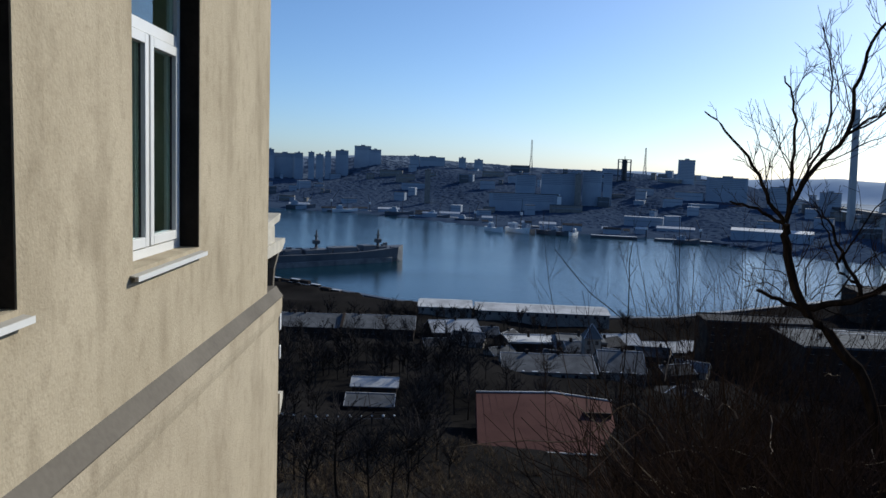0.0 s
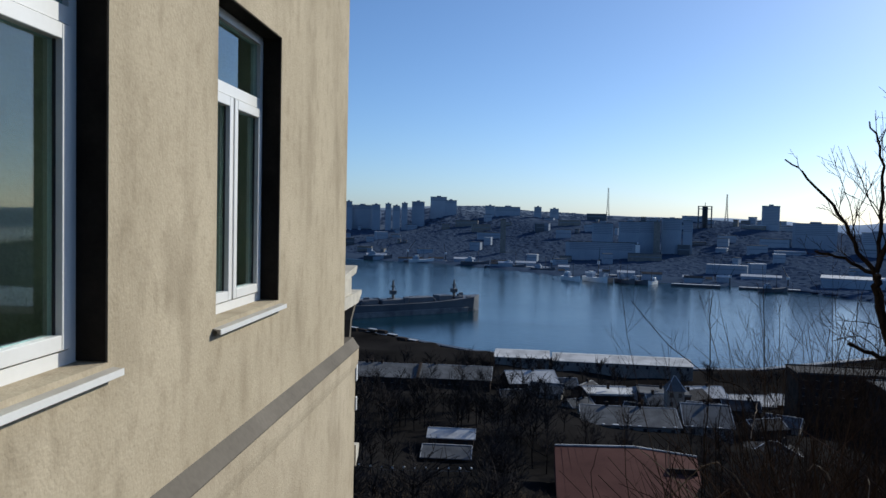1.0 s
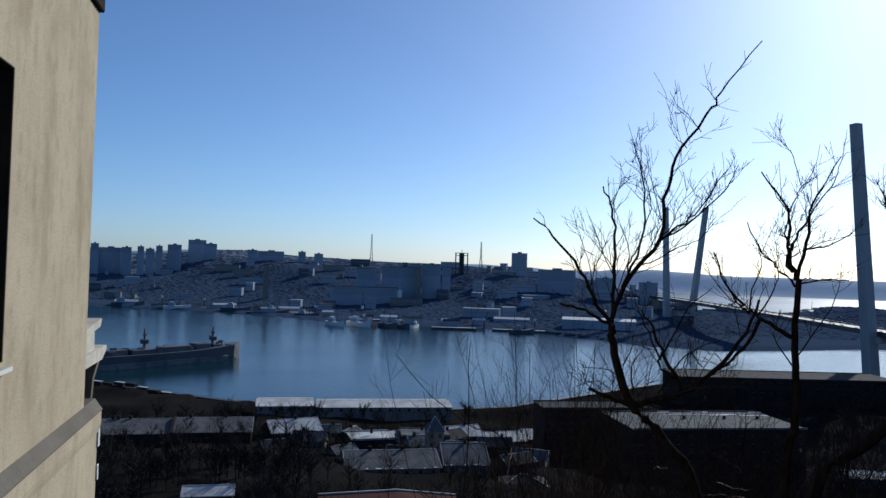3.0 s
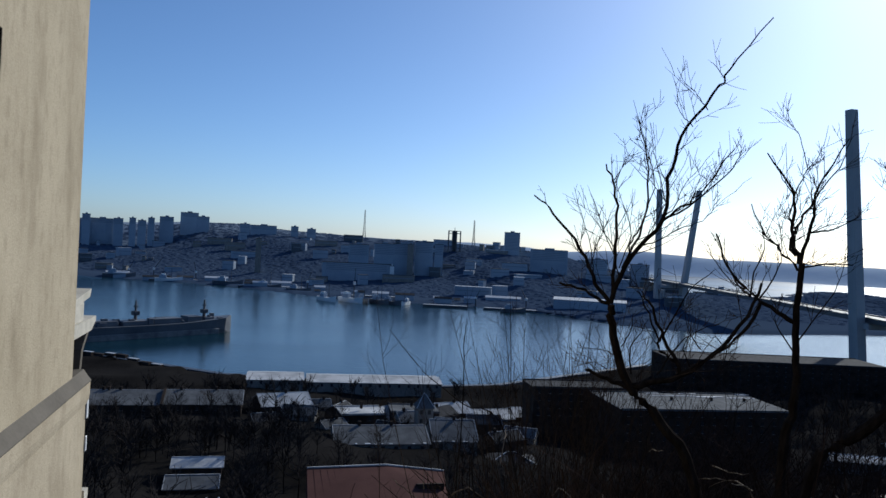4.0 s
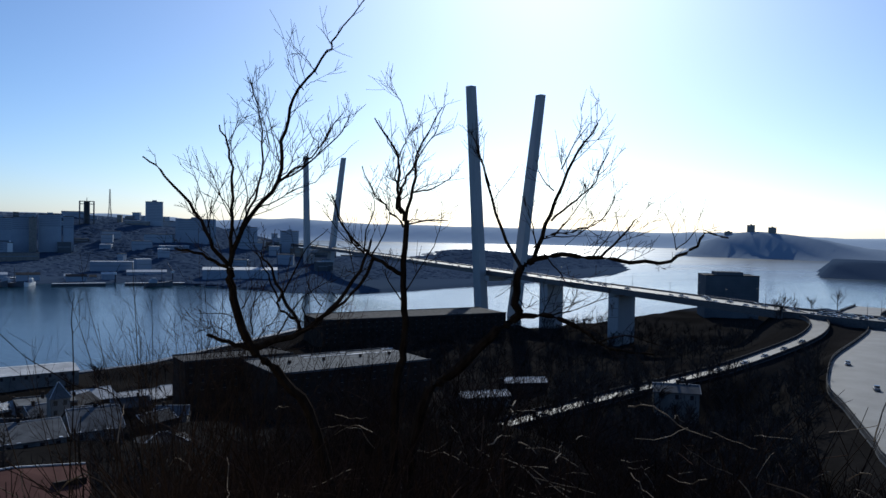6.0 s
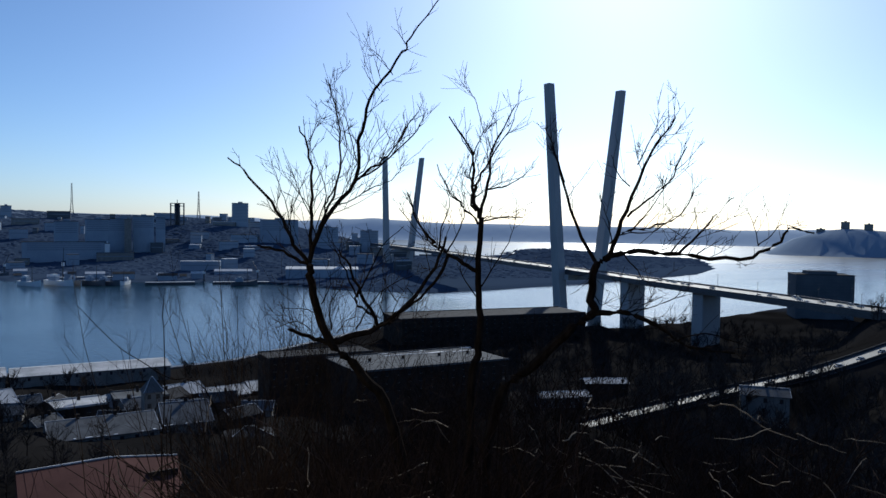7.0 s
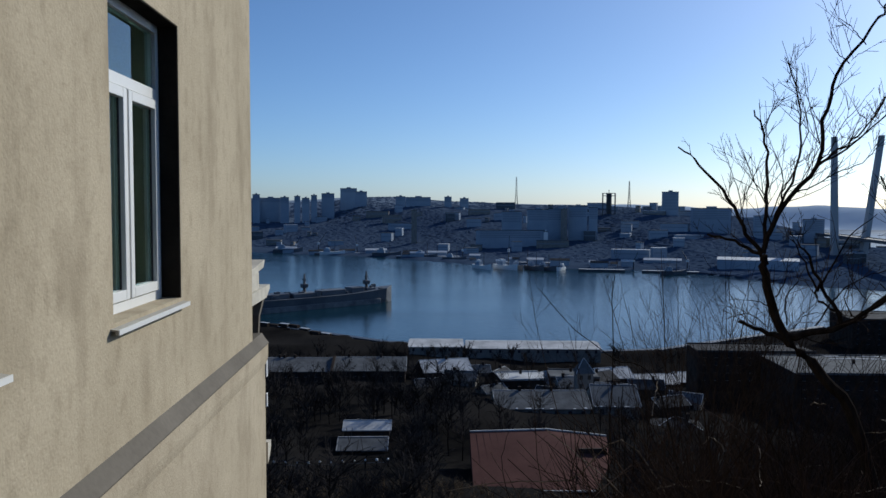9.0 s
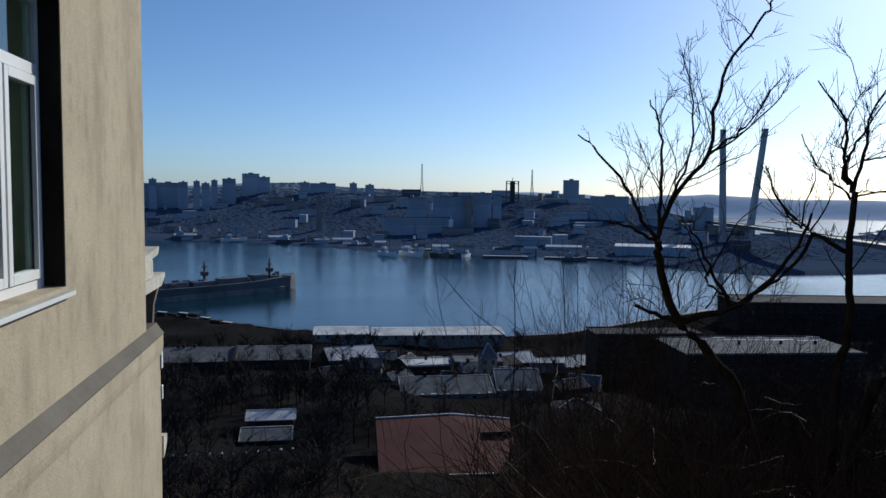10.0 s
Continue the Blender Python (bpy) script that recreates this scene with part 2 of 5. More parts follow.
def swept(outline, axis, a, b):
    bm = bmesh.new()
    prism(bm, outline, axis, a, b)
    return bm


class Tubes:
    """Tapered tubes gathered into one mesh."""

    def __init__(self, sides=5):
        self.v, self.f, self.sides = [], [], sides

    def tube(self, pts, r0, r1, sides=0):
        sides = sides or self.sides
        n = len(pts)
        start = len(self.v)
        for i, p in enumerate(pts):
            d = (Vector(pts[min(i + 1, n - 1)]) - Vector(pts[max(i - 1, 0)])).normalized()
            u = d.orthogonal().normalized()
            w = d.cross(u)
            r = r0 + (r1 - r0) * i / max(n - 1, 1)
            for k in range(sides):
                a = math.tau * k / sides
                self.v.append(Vector(p) + (u * math.cos(a) + w * math.sin(a)) * r)
        for i in range(n - 1):
            for k in range(sides):
                a, b = start + i * sides + k, start + i * sides + (k + 1) % sides
                self.f.append((a, b, b + sides, a + sides))
        self.f.append(tuple(range(start, start + sides))[::-1])
        self.f.append(tuple(range(start + (n - 1) * sides, start + n * sides)))

    def mesh(self, name, mat):
        me = bpy.data.meshes.new(name)
        me.from_pydata([tuple(p) for p in self.v], [], self.f)
        me.materials.append(mat)
        return me

    def part(self, name, mat, parent=None, label=""):
        ob = new(name, self.mesh(name, mat))
        if parent:
            ob.parent = parent
        return tagged(ob, label)


def smooth_line(pts, steps=4, wobble=0.0, rnd=random):
    """A Catmull-Rom line through a few control points."""
    p = [Vector(q) for q in pts]
    p = [p[0] * 2 - p[1]] + p + [p[-1] * 2 - p[-2]]
    out = []
    for i in range(1, len(p) - 2):
        for s in range(steps):
            t = s / steps
            a, b, c, d = p[i - 1:i + 3]
            q = 0.5 * (2 * b + (c - a) * t + (2 * a - 5 * b + 4 * c - d) * t * t + (3 * b - a - 3 * c + d) * t ** 3)
            out.append(q + Vector((rnd.uniform(-1, 1), rnd.uniform(-1, 1), rnd.uniform(-1, 1))) * wobble)
    out.append(p[-2])
    return out


# ---- ground, water, far shore ----


def lerp_table(x, table):
    for (x0, y0), (x1, y1) in zip(table, table[1:]):
        if x <= x1:
            return y0 + (y1 - y0) * max(0.0, (x - x0) / (x1 - x0))
    return table[-1][1]


# below zero the unseen slope behind is steepened to block sky light
PROFILE = [(-300, 250), (-60, 135), (-14, 100), (-5, 89.2), (0, 88.2), (4, 86.4), (9, 81), (20, 74), (45, 61), (90, 45), (150, 30), (230, 23),
           (290, 13), (340, 9), (420, 4), (9000, 2.5)]
NEAR_SHORE = [(-4000, 760), (-300, 690), (-108, 572), (-20, 500), (110, 464), (150, 470), (300, 560), (400, 540), (490, 470), (760, 505),
              (900, 420), (1500, -200), (4500, -900)]
FAR_SHORE = [(-4000, 2100), (-1200, 1850), (-291, 1532), (-63, 1410), (80, 1232), (201, 1154), (354, 1102), (405, 1010), (455, 890), (530, 835),
             (700, 850), (931, 880), (1172, 950), (1400, 1085), (1600, 1270), (1640, 1420), (1660, 3300), (4500, 3500)]
HEADLAND = [(55.6, 0), (56.4, 28), (57.2, 52), (58.7, 78), (60.5, 92), (62.0, 88), (64.0, 74), (65.7, 60), (67.6, 40), (72, 30), (80, 20)]
RIDGE = [(-40, 106), (-12, 108), (-7, 116), (-4.5, 128), (0, 117), (3, 108), (7, 98), (14, 90), (22, 82), (30, 76), (40, 68), (60, 52)]


def smoothstep(t):
    t = min(1.0, max(0.0, t))
    return t * t * (3 - 2 * t)


RAMP = [(424, 214, 44.6), (404, 190, 43.5), (372, 178, 40), (330, 176, 35.5), (288, 177, 31.5), (222, 179, 28.5), (157, 173, 27.5), (90, 160, 30)]


HIGHWAY = [(520, 210, 43), (466, 196, 42.5), (438, 171, 42), (405, 154, 42), (359, 140, 42), (310, 127, 41.6), (277, 114, 41.4), (249, 101, 41.2), (230, 88, 41), (213, 77, 41),
           (196, 66, 41), (180, 55, 41), (150, 20, 41)]


def embankment(x, y, z, line, reach):
    """Raises or lowers the slope to meet a road."""
    best, level = 1e9, 0
    for a, b in zip(line, line[1:]):
        dx, dy = b[0] - a[0], b[1] - a[1]
        t = min(1, max(0, ((x - a[0]) * dx + (y - a[1]) * dy) / (dx * dx + dy * dy)))
        d = math.hypot(x - a[0] - t * dx, y - a[1] - t * dy)
        if d < best:
            best, level = d, a[2] + (b[2] - a[2]) * t
    return z + (level - 0.9 - z) * smoothstep((reach - best) / 26)


def ground_height(x, y):
    near = lerp_table(x, NEAR_SHORE) - y
    if near > -30:
        s = 0.84 * y + 0.55 * max(x, 0.0)
        z = lerp_table(s, PROFILE)
        z += 8.0 * math.exp(-((x - 10) ** 2 + (y - 11) ** 2) / 60.0)            # brushy knoll beside the house
        z += 0.7 * math.exp(-((x - 4.6) ** 2 + (y - 8.6) ** 2) / 14.0)
        z += 27 * math.exp(-((x - 410) / 120) ** 2 - ((y - 195) / 70) ** 2)      # rise under the bridge approach
        z += noise.noise((x * 0.03, y * 0.03, 3)) * min(3.0, 0.02 * s if s > 0 else 0)
        if s > 6:
            z += noise.noise((x * 0.25, y * 0.25, 7)) * 0.35
        if 60 < x < 560 and 0 < y < 260:
            z = embankment(x, y, z, HIGHWAY, 38)
            z = embankment(x, y, z, RAMP, 32)
        return z * smoothstep(near / 12) - 4 * (1 - smoothstep(near / 12))
    far = y - lerp_table(x, FAR_SHORE)
    r = math.hypot(x, y)
    az = math.degrees(math.atan2(x, y))
    z = -4.0
    if far > -20 and (x < 950 or far < 420 or x > 1660):
        top = lerp_table(az, RIDGE)
        z = -4 + 7 * smoothstep((far + 20) / 25)
        if x < 1000:
            z += (top - 3) * smoothstep((far - 60) / 1150) * smoothstep((1000 - x) / 300)
        z += 26 * math.exp(-((x - 1150) / 320) ** 2 - ((y - 1330) / 130) ** 2) if far > 20 else 0
        z += noise.noise((x * 0.004, y * 0.004, 1)) * min(14, max(0, far) * 0.02)
    if 55 < az < 80 and 2600 < r < 3300:                                        # wooded headland across the bay
        top = lerp_table(az, HEADLAND) + 5 * noise.noise((az * 1.3, 1, 9))
        z = max(z, -4 + top * smoothstep((r - 2680) / 170) * smoothstep((3250 - r) / 200))
    if 64.6 < az < 85 and 1650 < r < 2150:                                      # low point with a mole
        z = max(z, -4 + 34 * smoothstep((az - 64.7) / 0.7) * smoothstep((r - 1700) / 60) * smoothstep((2100 - r) / 100))
    if r > 3500:
        z = max(z, -4 + (lerp_table(az, [(-40, 110), (25, 102), (40, 84), (70, 66)]) + 16 * noise.noise((az * 0.16, 2, 5)) + 7 * noise.noise((az * 0.7, 4, 5))) * smoothstep((r - 3750) / 350))
    return z


def build_ground():
    n = 380
    us = np.linspace(-1, 1, n)
    xs = 14 * np.sinh(us * math.asinh(4400 / 14))
    vs = np.linspace(0, 1, n + 40)
    lo, hi = math.asinh(-260 / 14), math.asinh(4300 / 14)
    ys = 14 * np.sinh(lo + (hi - lo) * vs)
    verts = [(x, y, ground_height(x, y)) for y in ys for x in xs]
    faces = [(j * n + i, j * n + i + 1, (j + 1) * n + i + 1, (j + 1) * n + i) for j in range(len(ys) - 1) for i in range(n - 1)]
    me = bpy.data.meshes.new("ground")
    me.from_pydata(verts, [], faces)
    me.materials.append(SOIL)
    me.polygons.foreach_set("use_smooth", [True] * len(me.polygons))
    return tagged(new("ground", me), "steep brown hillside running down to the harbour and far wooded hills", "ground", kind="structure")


build_ground()
bm = bmesh.new()
bm.faces.new([bm.verts.new(p) for p in ((-4200, 380, 0), (4200, -1200, 0), (4200, 4400, 0), (-4200, 4400, 0))])
water = tagged(part("water", bm, WATER), "calm dark blue harbour water with faint ripples", "water", kind="structure")

# ---- the house beside the camera ----
WX, CORNER = -1.8, 6.17
WINDOWS = [(-1.64, -0.50), (0.61, 1.75), (2.863, 4.0)]
SILL_Z, HEAD_Z = 89.40, 91.15
house = thing("apartment_house", (0, 0, 0), 0, "tall beige rendered apartment house with white windows on a hillside", "house")


def near_wall():
    """Rendered side wall, 0.45 m thick, with the window openings going through it and a slightly uneven corner."""
    ys = sorted({-6.0, CORNER, *[e for w in WINDOWS for e in w]})
    zs = sorted({88.72, SILL_Z, HEAD_Z, 92.5, *[88.72 + 0.21 * k for k in range(1, 18)]} - {SILL_Z + 9})
    bm = bmesh.new()
    holes = lambda j, k: any(abs(ys[j] - a) < 1e-6 for a, b in WINDOWS) and SILL_Z - 1e-6 <= zs[k] and zs[k + 1] <= HEAD_Z + 1e-6
    vf, vb = {}, {}
    for j, y in enumerate(ys):
        for k, z in enumerate(zs):
            dy = noise.noise((z * 2.3, 0, 1)) * 0.008 if y == CORNER else 0
            vf[j, k] = bm.verts.new((WX, y + dy, z))
            vb[j, k] = bm.verts.new((WX - 0.45, y + dy, z))
    nj, nk = len(ys) - 1, len(zs) - 1
    solid = lambda j, k: 0 <= j < nj and 0 <= k < nk and not holes(j, k)
    for j in range(nj):
        for k in range(nk):
            if not solid(j, k):
                continue
            bm.faces.new((vf[j, k], vf[j + 1, k], vf[j + 1, k + 1], vf[j, k + 1]))
            bm.faces.new((vb[j, k], vb[j, k + 1], vb[j + 1, k + 1], vb[j + 1, k]))
            for dj, dk, a, b in ((-1, 0, (j, k), (j, k + 1)), (1, 0, (j + 1, k), (j + 1, k + 1)),
                                 (0, -1, (j, k), (j + 1, k)), (0, 1, (j, k + 1), (j + 1, k + 1))):
                if not solid(j + dj, k + dk):
                    bm.faces.new((vf[a], vf[b], vb[b], vb[a]))
    bmesh.ops.recalc_face_normals(bm, faces=bm.faces[:])
    return part("wall", bm, STUCCO, house, "sunlit beige render with faint vertical streaks")


near_wall()
# lower storey, a little proud, reaching further out at the front
part("lower_wall", boxed(WX - 0.6, WX + 0.035, -6, 6.60, 78, 88.60, 0.012), STUCCO_LOW, house, "paler patched render of the lower storey")
part("front_wall", boxed(-11, WX - 0.451, 5.72, CORNER - 0.01, 88.6, 92.5), STUCCO, house)
part("lower_front_wall", boxed(-11, WX - 0.601, 6.2, 6.59, 78, 88.6), STUCCO_LOW, house)
part("back_wall", boxed(-11, WX - 0.451, -6, -5.6, 78, 92.5), STUCCO, house)
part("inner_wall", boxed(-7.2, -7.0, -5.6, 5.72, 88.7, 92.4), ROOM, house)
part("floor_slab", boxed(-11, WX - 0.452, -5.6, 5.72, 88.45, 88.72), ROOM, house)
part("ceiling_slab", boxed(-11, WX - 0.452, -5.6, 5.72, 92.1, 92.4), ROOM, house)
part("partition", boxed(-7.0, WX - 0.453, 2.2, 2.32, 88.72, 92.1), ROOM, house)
part("string_course", swept([(WX - 0.3, 88.635), (WX + 0.064, 88.635), (WX + 0.067, 88.645), (WX + 0.035, 88.685), (WX - 0.002, 88.742), (WX - 0.3, 88.742)],
                            "y", -6.0, 6.62), FLASHING, house, "dark weathered zinc flashing on a sloping ledge")
part("ledge_moulding", swept([(WX - 0.2, 88.44), (WX + 0.045, 88.44), (WX + 0.055, 88.49), (WX + 0.060, 88.53), (WX + 0.060, 88.632), (WX - 0.2, 88.632)],
                             "y", -6.0, 6.615), STUCCO_LOW, house)
# reveal dark and flashing grey put the underside's darkness into the steps
for z0, z1, out, mat in ((92.17, 92.30, 0.04, REVEAL), (92.30, 92.42, 0.075, FLASHING), (92.42, 92.56, 0.11, REVEAL), (92.56, 92.80, 0.15, FLASHING)):
    part("cornice", boxed(-11, WX + out, -6, CORNER + out * 0.55, z0, z1, 0.01), mat, house, "dark stepped roof cornice")
part("roof", boxed(-11, WX + 0.2, -6, CORNER + 0.1, 92.80, 92.92), ROOF_DARK, house)


def near_window(y0, y1):
    """White plastic window: fixed light above a transom, two sashes below, set in the reveal."""
    w = thing("window", (WX - 0.125, (y0 + y1) / 2, SILL_Z))
    w.parent = house
    tagged(w, "white plastic window with a fixed light above two sashes")
    half, high = (y1 - y0) / 2, HEAD_Z - SILL_Z
    fr = bmesh.new()
    for b in ((-0.07, 0, -half, -half + 0.06, 0, high), (-0.07, 0, half - 0.06, half, 0, high), (-0.07, 0, -half + 0.06, half - 0.06, high - 0.06, high),
              (-0.07, 0, -half + 0.06, half - 0.06, 0, 0.055), (-0.07, 0, -half + 0.06, half - 0.06, 1.27, 1.335)):
        box(fr, *b)
    part("window_frame", fr, PVC, w)
    part("mullion", boxed(-0.07, -0.004, -0.02, 0.02, 0.055, 1.27), GASKET, w)
    for a, b in ((-half + 0.064, -0.024), (0.0, half - 0.064)):
        sash = bmesh.new()
        s = 0.058
        for c in ((a, a + s, 0.062, 1.263), (b - s, b, 0.062, 1.263), (a + s, b - s, 0.062, 0.062 + s), (a + s, b - s, 1.263 - s, 1.263)):
            box(sash, -0.05, 0.014, *c)
        bmesh.ops.bevel(sash, geom=sash.edges[:], offset=0.003, segments=1, affect="EDGES")
        part("sash", sash, PVC, w)
        pane = part("pane", boxed(-0.03, -0.024, a + s, b - s, 0.062 + s, 1.263 - s), GLASS, w)
        pane.visible_shadow = False
        gask = bmesh.new()
        for c in ((a + s, a + s + 0.008, 0.062 + s, 1.263 - s), (b - s - 0.008, b - s, 0.062 + s, 1.263 - s)):
            box(gask, -0.022, -0.012, *c)
        part("gasket", gask, GASKET, w)
    top = part("top_pane", boxed(-0.03, -0.024, -half + 0.06, half - 0.06, 1.335, high - 0.06), GLASS, w)
    top.visible_shadow = False
    # thin added sheets paint the shade onto the sides and head of the opening
    part("reveal_lining", boxed(0.0, 0.121, half - 0.008, half - 0.002, 0.004, high - 0.002), REVEAL, w, "dark sheet standing in for shade on the opening side")
    part("reveal_lining", boxed(0.0, 0.121, -half + 0.002, -half + 0.008, 0.004, high - 0.002), REVEAL, w, "dark sheet standing in for shade on the opening side")
    part("head_lining", boxed(0.0, 0.121, -half + 0.009, half - 0.009, high - 0.008, high - 0.002), REVEAL, w, "dark sheet standing in for shade at the opening head")
    part("curtain", boxed(-0.34, -0.33, 0.06, half + 0.25, 0.1, high), CURTAIN, w, "dark teal drawn curtain behind the glass")
    sill = swept([(-0.02, -0.002), (0.162, -0.03), (0.165, -0.052), (0.152, -0.052), (0.150, -0.038), (-0.02, -0.015)], "y", -half - 0.042, half + 0.042)
    part("sill", sill, SILL_METAL, w, "sloping painted metal sill")
    lip = boxed(0.1651, 0.1705, -half - 0.042, half + 0.042, -0.055, -0.028)
    part("sill_lip", lip, PVC, w, "bright white front lip of the sill")


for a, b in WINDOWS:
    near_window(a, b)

# balcony at the front corner, seen end-on
balcony = thing("balcony", (WX, CORNER, 88.72), 0, "crumbling rendered balcony with moulded coping at the house corner", "balcony")
part("coping", swept([(0.0, 0.60), (0.66, 0.66), (0.71, 0.72), (0.71, 0.735), (0.0, 0.67)], "x", -4.0, -0.02), CEMENT, balcony)
part("parapet", boxed(-4.0, -0.05, 0.005, 0.58, 0.44, 0.62, 0.01), CEMENT, balcony)
part("slab", swept([(0.0, 0.33), (0.80, 0.335), (0.98, 0.41), (0.98, 0.455), (0.55, 0.452), (0.0, 0.44)], "x", -4.0, -0.02), CEMENT, balcony)
# outer bracket takes the dark flashing tone as painted shade
part("console", swept([(0.44, 0.0), (0.52, 0.0), (0.57, 0.18), (0.80, 0.332), (0.70, 0.332), (0.50, 0.19)], "x", -0.16, -0.04), FLASHING, balcony, "moulded bracket in a darker tone for its shade")
part("console", swept([(0.42, 0.0), (0.50, 0.0), (0.56, 0.18), (0.80, 0.332), (0.62, 0.332), (0.46, 0.16)], "x", -1.9, -1.6), CEMENT, balcony, "white moulded bracket")
# black filler put in where the hollow under the slab lies in shade
part("console_core", swept([(0.01, 0.06), (0.47, 0.06), (0.53, 0.19), (0.72, 0.326), (0.01, 0.326)], "x", -0.5, -0.17), GASKET, balcony, "black block painting the shade under the balcony")
part("lower_cornice", swept([(0.50, -1.32), (0.62, -1.24), (0.66, -1.18), (0.66, -1.12), (0.50, -1.10)], "x", -4.0, 0.04), CEMENT, balcony)
part("patch", boxed(0.037, 0.05, 0.40, 0.47, -0.42, -0.25, 0.005), WHITE_PAINT, balcony, "patch of bared white plaster")
part("patch", boxed(0.037, 0.05, 0.41, 0.46, -0.72, -0.58, 0.005), WHITE_PAINT, balcony, "patch of bared white plaster")

# ---- bridge ----
bridge = thing("cable_stayed_bridge", (0, 0, 0), 0, "long road bridge with two pairs of slanting grey concrete pylons", "bridge")
DECK_Z = 45.0
AXIS = [(695, 1200), (518, 560), (448, 300), (424, 205)]


def pylon_leg(base, top, w0, w1):
    bm = bmesh.new()
    rings = []
    for k in range(9):
        t = k / 8
        c = Vector(base).lerp(Vector(top), t)
        w = (w0 + (w1 - w0) * t) / 2
        rings.append([bm.verts.new((c.x + dx * w, c.y + dy * w * 1.2, c.z)) for dx, dy in ((-1, -1), (1, -1), (1, 1), (-1, 1))])
    for a, b in zip(rings, rings[1:]):
        for i in range(4):
            bm.faces.new((a[i], a[(i + 1) % 4], b[(i + 1) % 4], b[i]))
    bm.faces.new(rings[-1])
    bm.faces.new(rings[0][::-1])
    bmesh.ops.recalc_face_normals(bm, faces=bm.faces[:])
    return part("pylon_leg", bm, CONCRETE, bridge)


pylon_leg((505, 566, -4), (486, 568, 223), 9, 6.5)
pylon_leg((536, 554, -4), (564, 551, 222), 9, 6.5)
pylon_leg((663, 1205, -4), (656, 1204, 203), 9, 6.5)
pylon_leg((700, 1195, -4), (726, 1194, 205), 9, 6.5)
part("crossbeam", boxed(503, 540, 555, 563, 36, 41), CONCRETE, bridge)
part("crossbeam", boxed(662, 706, 1196, 1204, 36, 41), CONCRETE, bridge)


def strip(line, width, z_line, thick):
    """A road ribbon along a plan line."""
    bm = bmesh.new()
    rows = []
    for i, p in enumerate(line):
        d = (Vector(line[min(i + 1, len(line) - 1)]) - Vector(line[max(i - 1, 0)])).normalized()
        s = Vector((-d.y, d.x)) * width / 2
        z = z_line[i]
        rows.append([bm.verts.new((p[0] + s.x, p[1] + s.y, z)), bm.verts.new((p[0] - s.x, p[1] - s.y, z)),
                     bm.verts.new((p[0] - s.x, p[1] - s.y, z - thick)), bm.verts.new((p[0] + s.x, p[1] + s.y, z - thick))])
    for a, b in zip(rows, rows[1:]):
        for i in range(4):
            bm.faces.new((a[i], a[(i + 1) % 4], b[(i + 1) % 4], b[i]))
    bm.faces.new(rows[0])
    bm.faces.new(rows[-1][::-1])
    bmesh.ops.recalc_face_normals(bm, faces=bm.faces[:])
    return bm


def offset_line(line, off):
    out = []
    for i, p in enumerate(line):
        d = (Vector(line[min(i + 1, len(line) - 1)]) - Vector(line[max(i - 1, 0)])).normalized()
        out.append((p[0] - d.y * off, p[1] + d.x * off))
    return out


deck_line = [tuple(p.to_2d()) for p in smooth_line([(x, y, 0) for x, y in [(760, 1500), *AXIS, (430, 140), (470, 80), (560, 20)]], 8)]
deck_z = [DECK_Z] * len(deck_line)
part("deck", strip(deck_line, 26, deck_z, 3.2), STEEL, bridge, "dark steel deck girder")
part("carriageway", strip(deck_line, 23, [z + 0.15 for z in deck_z], 0.1), ASPHALT, bridge, "grey wet asphalt shining in the sun")
for off in (-12.6, 12.6):
    part("parapet", strip(offset_line(deck_line, off), 0.5, [z + 1.3 for z in deck_z], 1.4), STEEL, bridge)
for x, y in ((491, 461), (465, 365)):
    part("pier", boxed(x - 10, x + 10, y - 5, y + 5, -4, 42.2, 0.6), CONCRETE, bridge)
ramp_line = [tuple(p) for p in smooth_line(RAMP, 5)]
ramp = tagged(part("slip_road", strip([p[:2] for p in ramp_line], 9, [p[2] for p in ramp_line], 2.5), ASPHALT), "curving slip road leading down from the bridge", "road", kind="structure")
for off in (-4.4, 4.4):
    part("parapet", strip(offset_line([p[:2] for p in ramp_line], off), 0.35, [p[2] + 1.1 for p in ramp_line], 1.3), ROOF_DARK, ramp, "dark steel parapet")
highway_line = [tuple(p) for p in smooth_line(HIGHWAY, 5)]
highway = tagged(part("highway", strip([p[:2] for p in highway_line], 22, [p[2] for p in highway_line], 2.0), ASPHALT), "wide pale road sweeping up to the bridge approach", "road", kind="structure")
for off in (-10.8, 10.8):
    edge = offset_line([p[:2] for p in highway_line], off)
    part("parapet", strip(edge, 0.5, [p[2] + 0.9 for p in highway_line], 1.2), ROOF_DARK, highway, "low dark road parapet")
    part("guard_rail", strip(edge, 0.2, [p[2] + 1.45 for p in highway_line], 0.3), ROOF_DARK, highway, "dark steel guard rail")

# ---- town houses ----


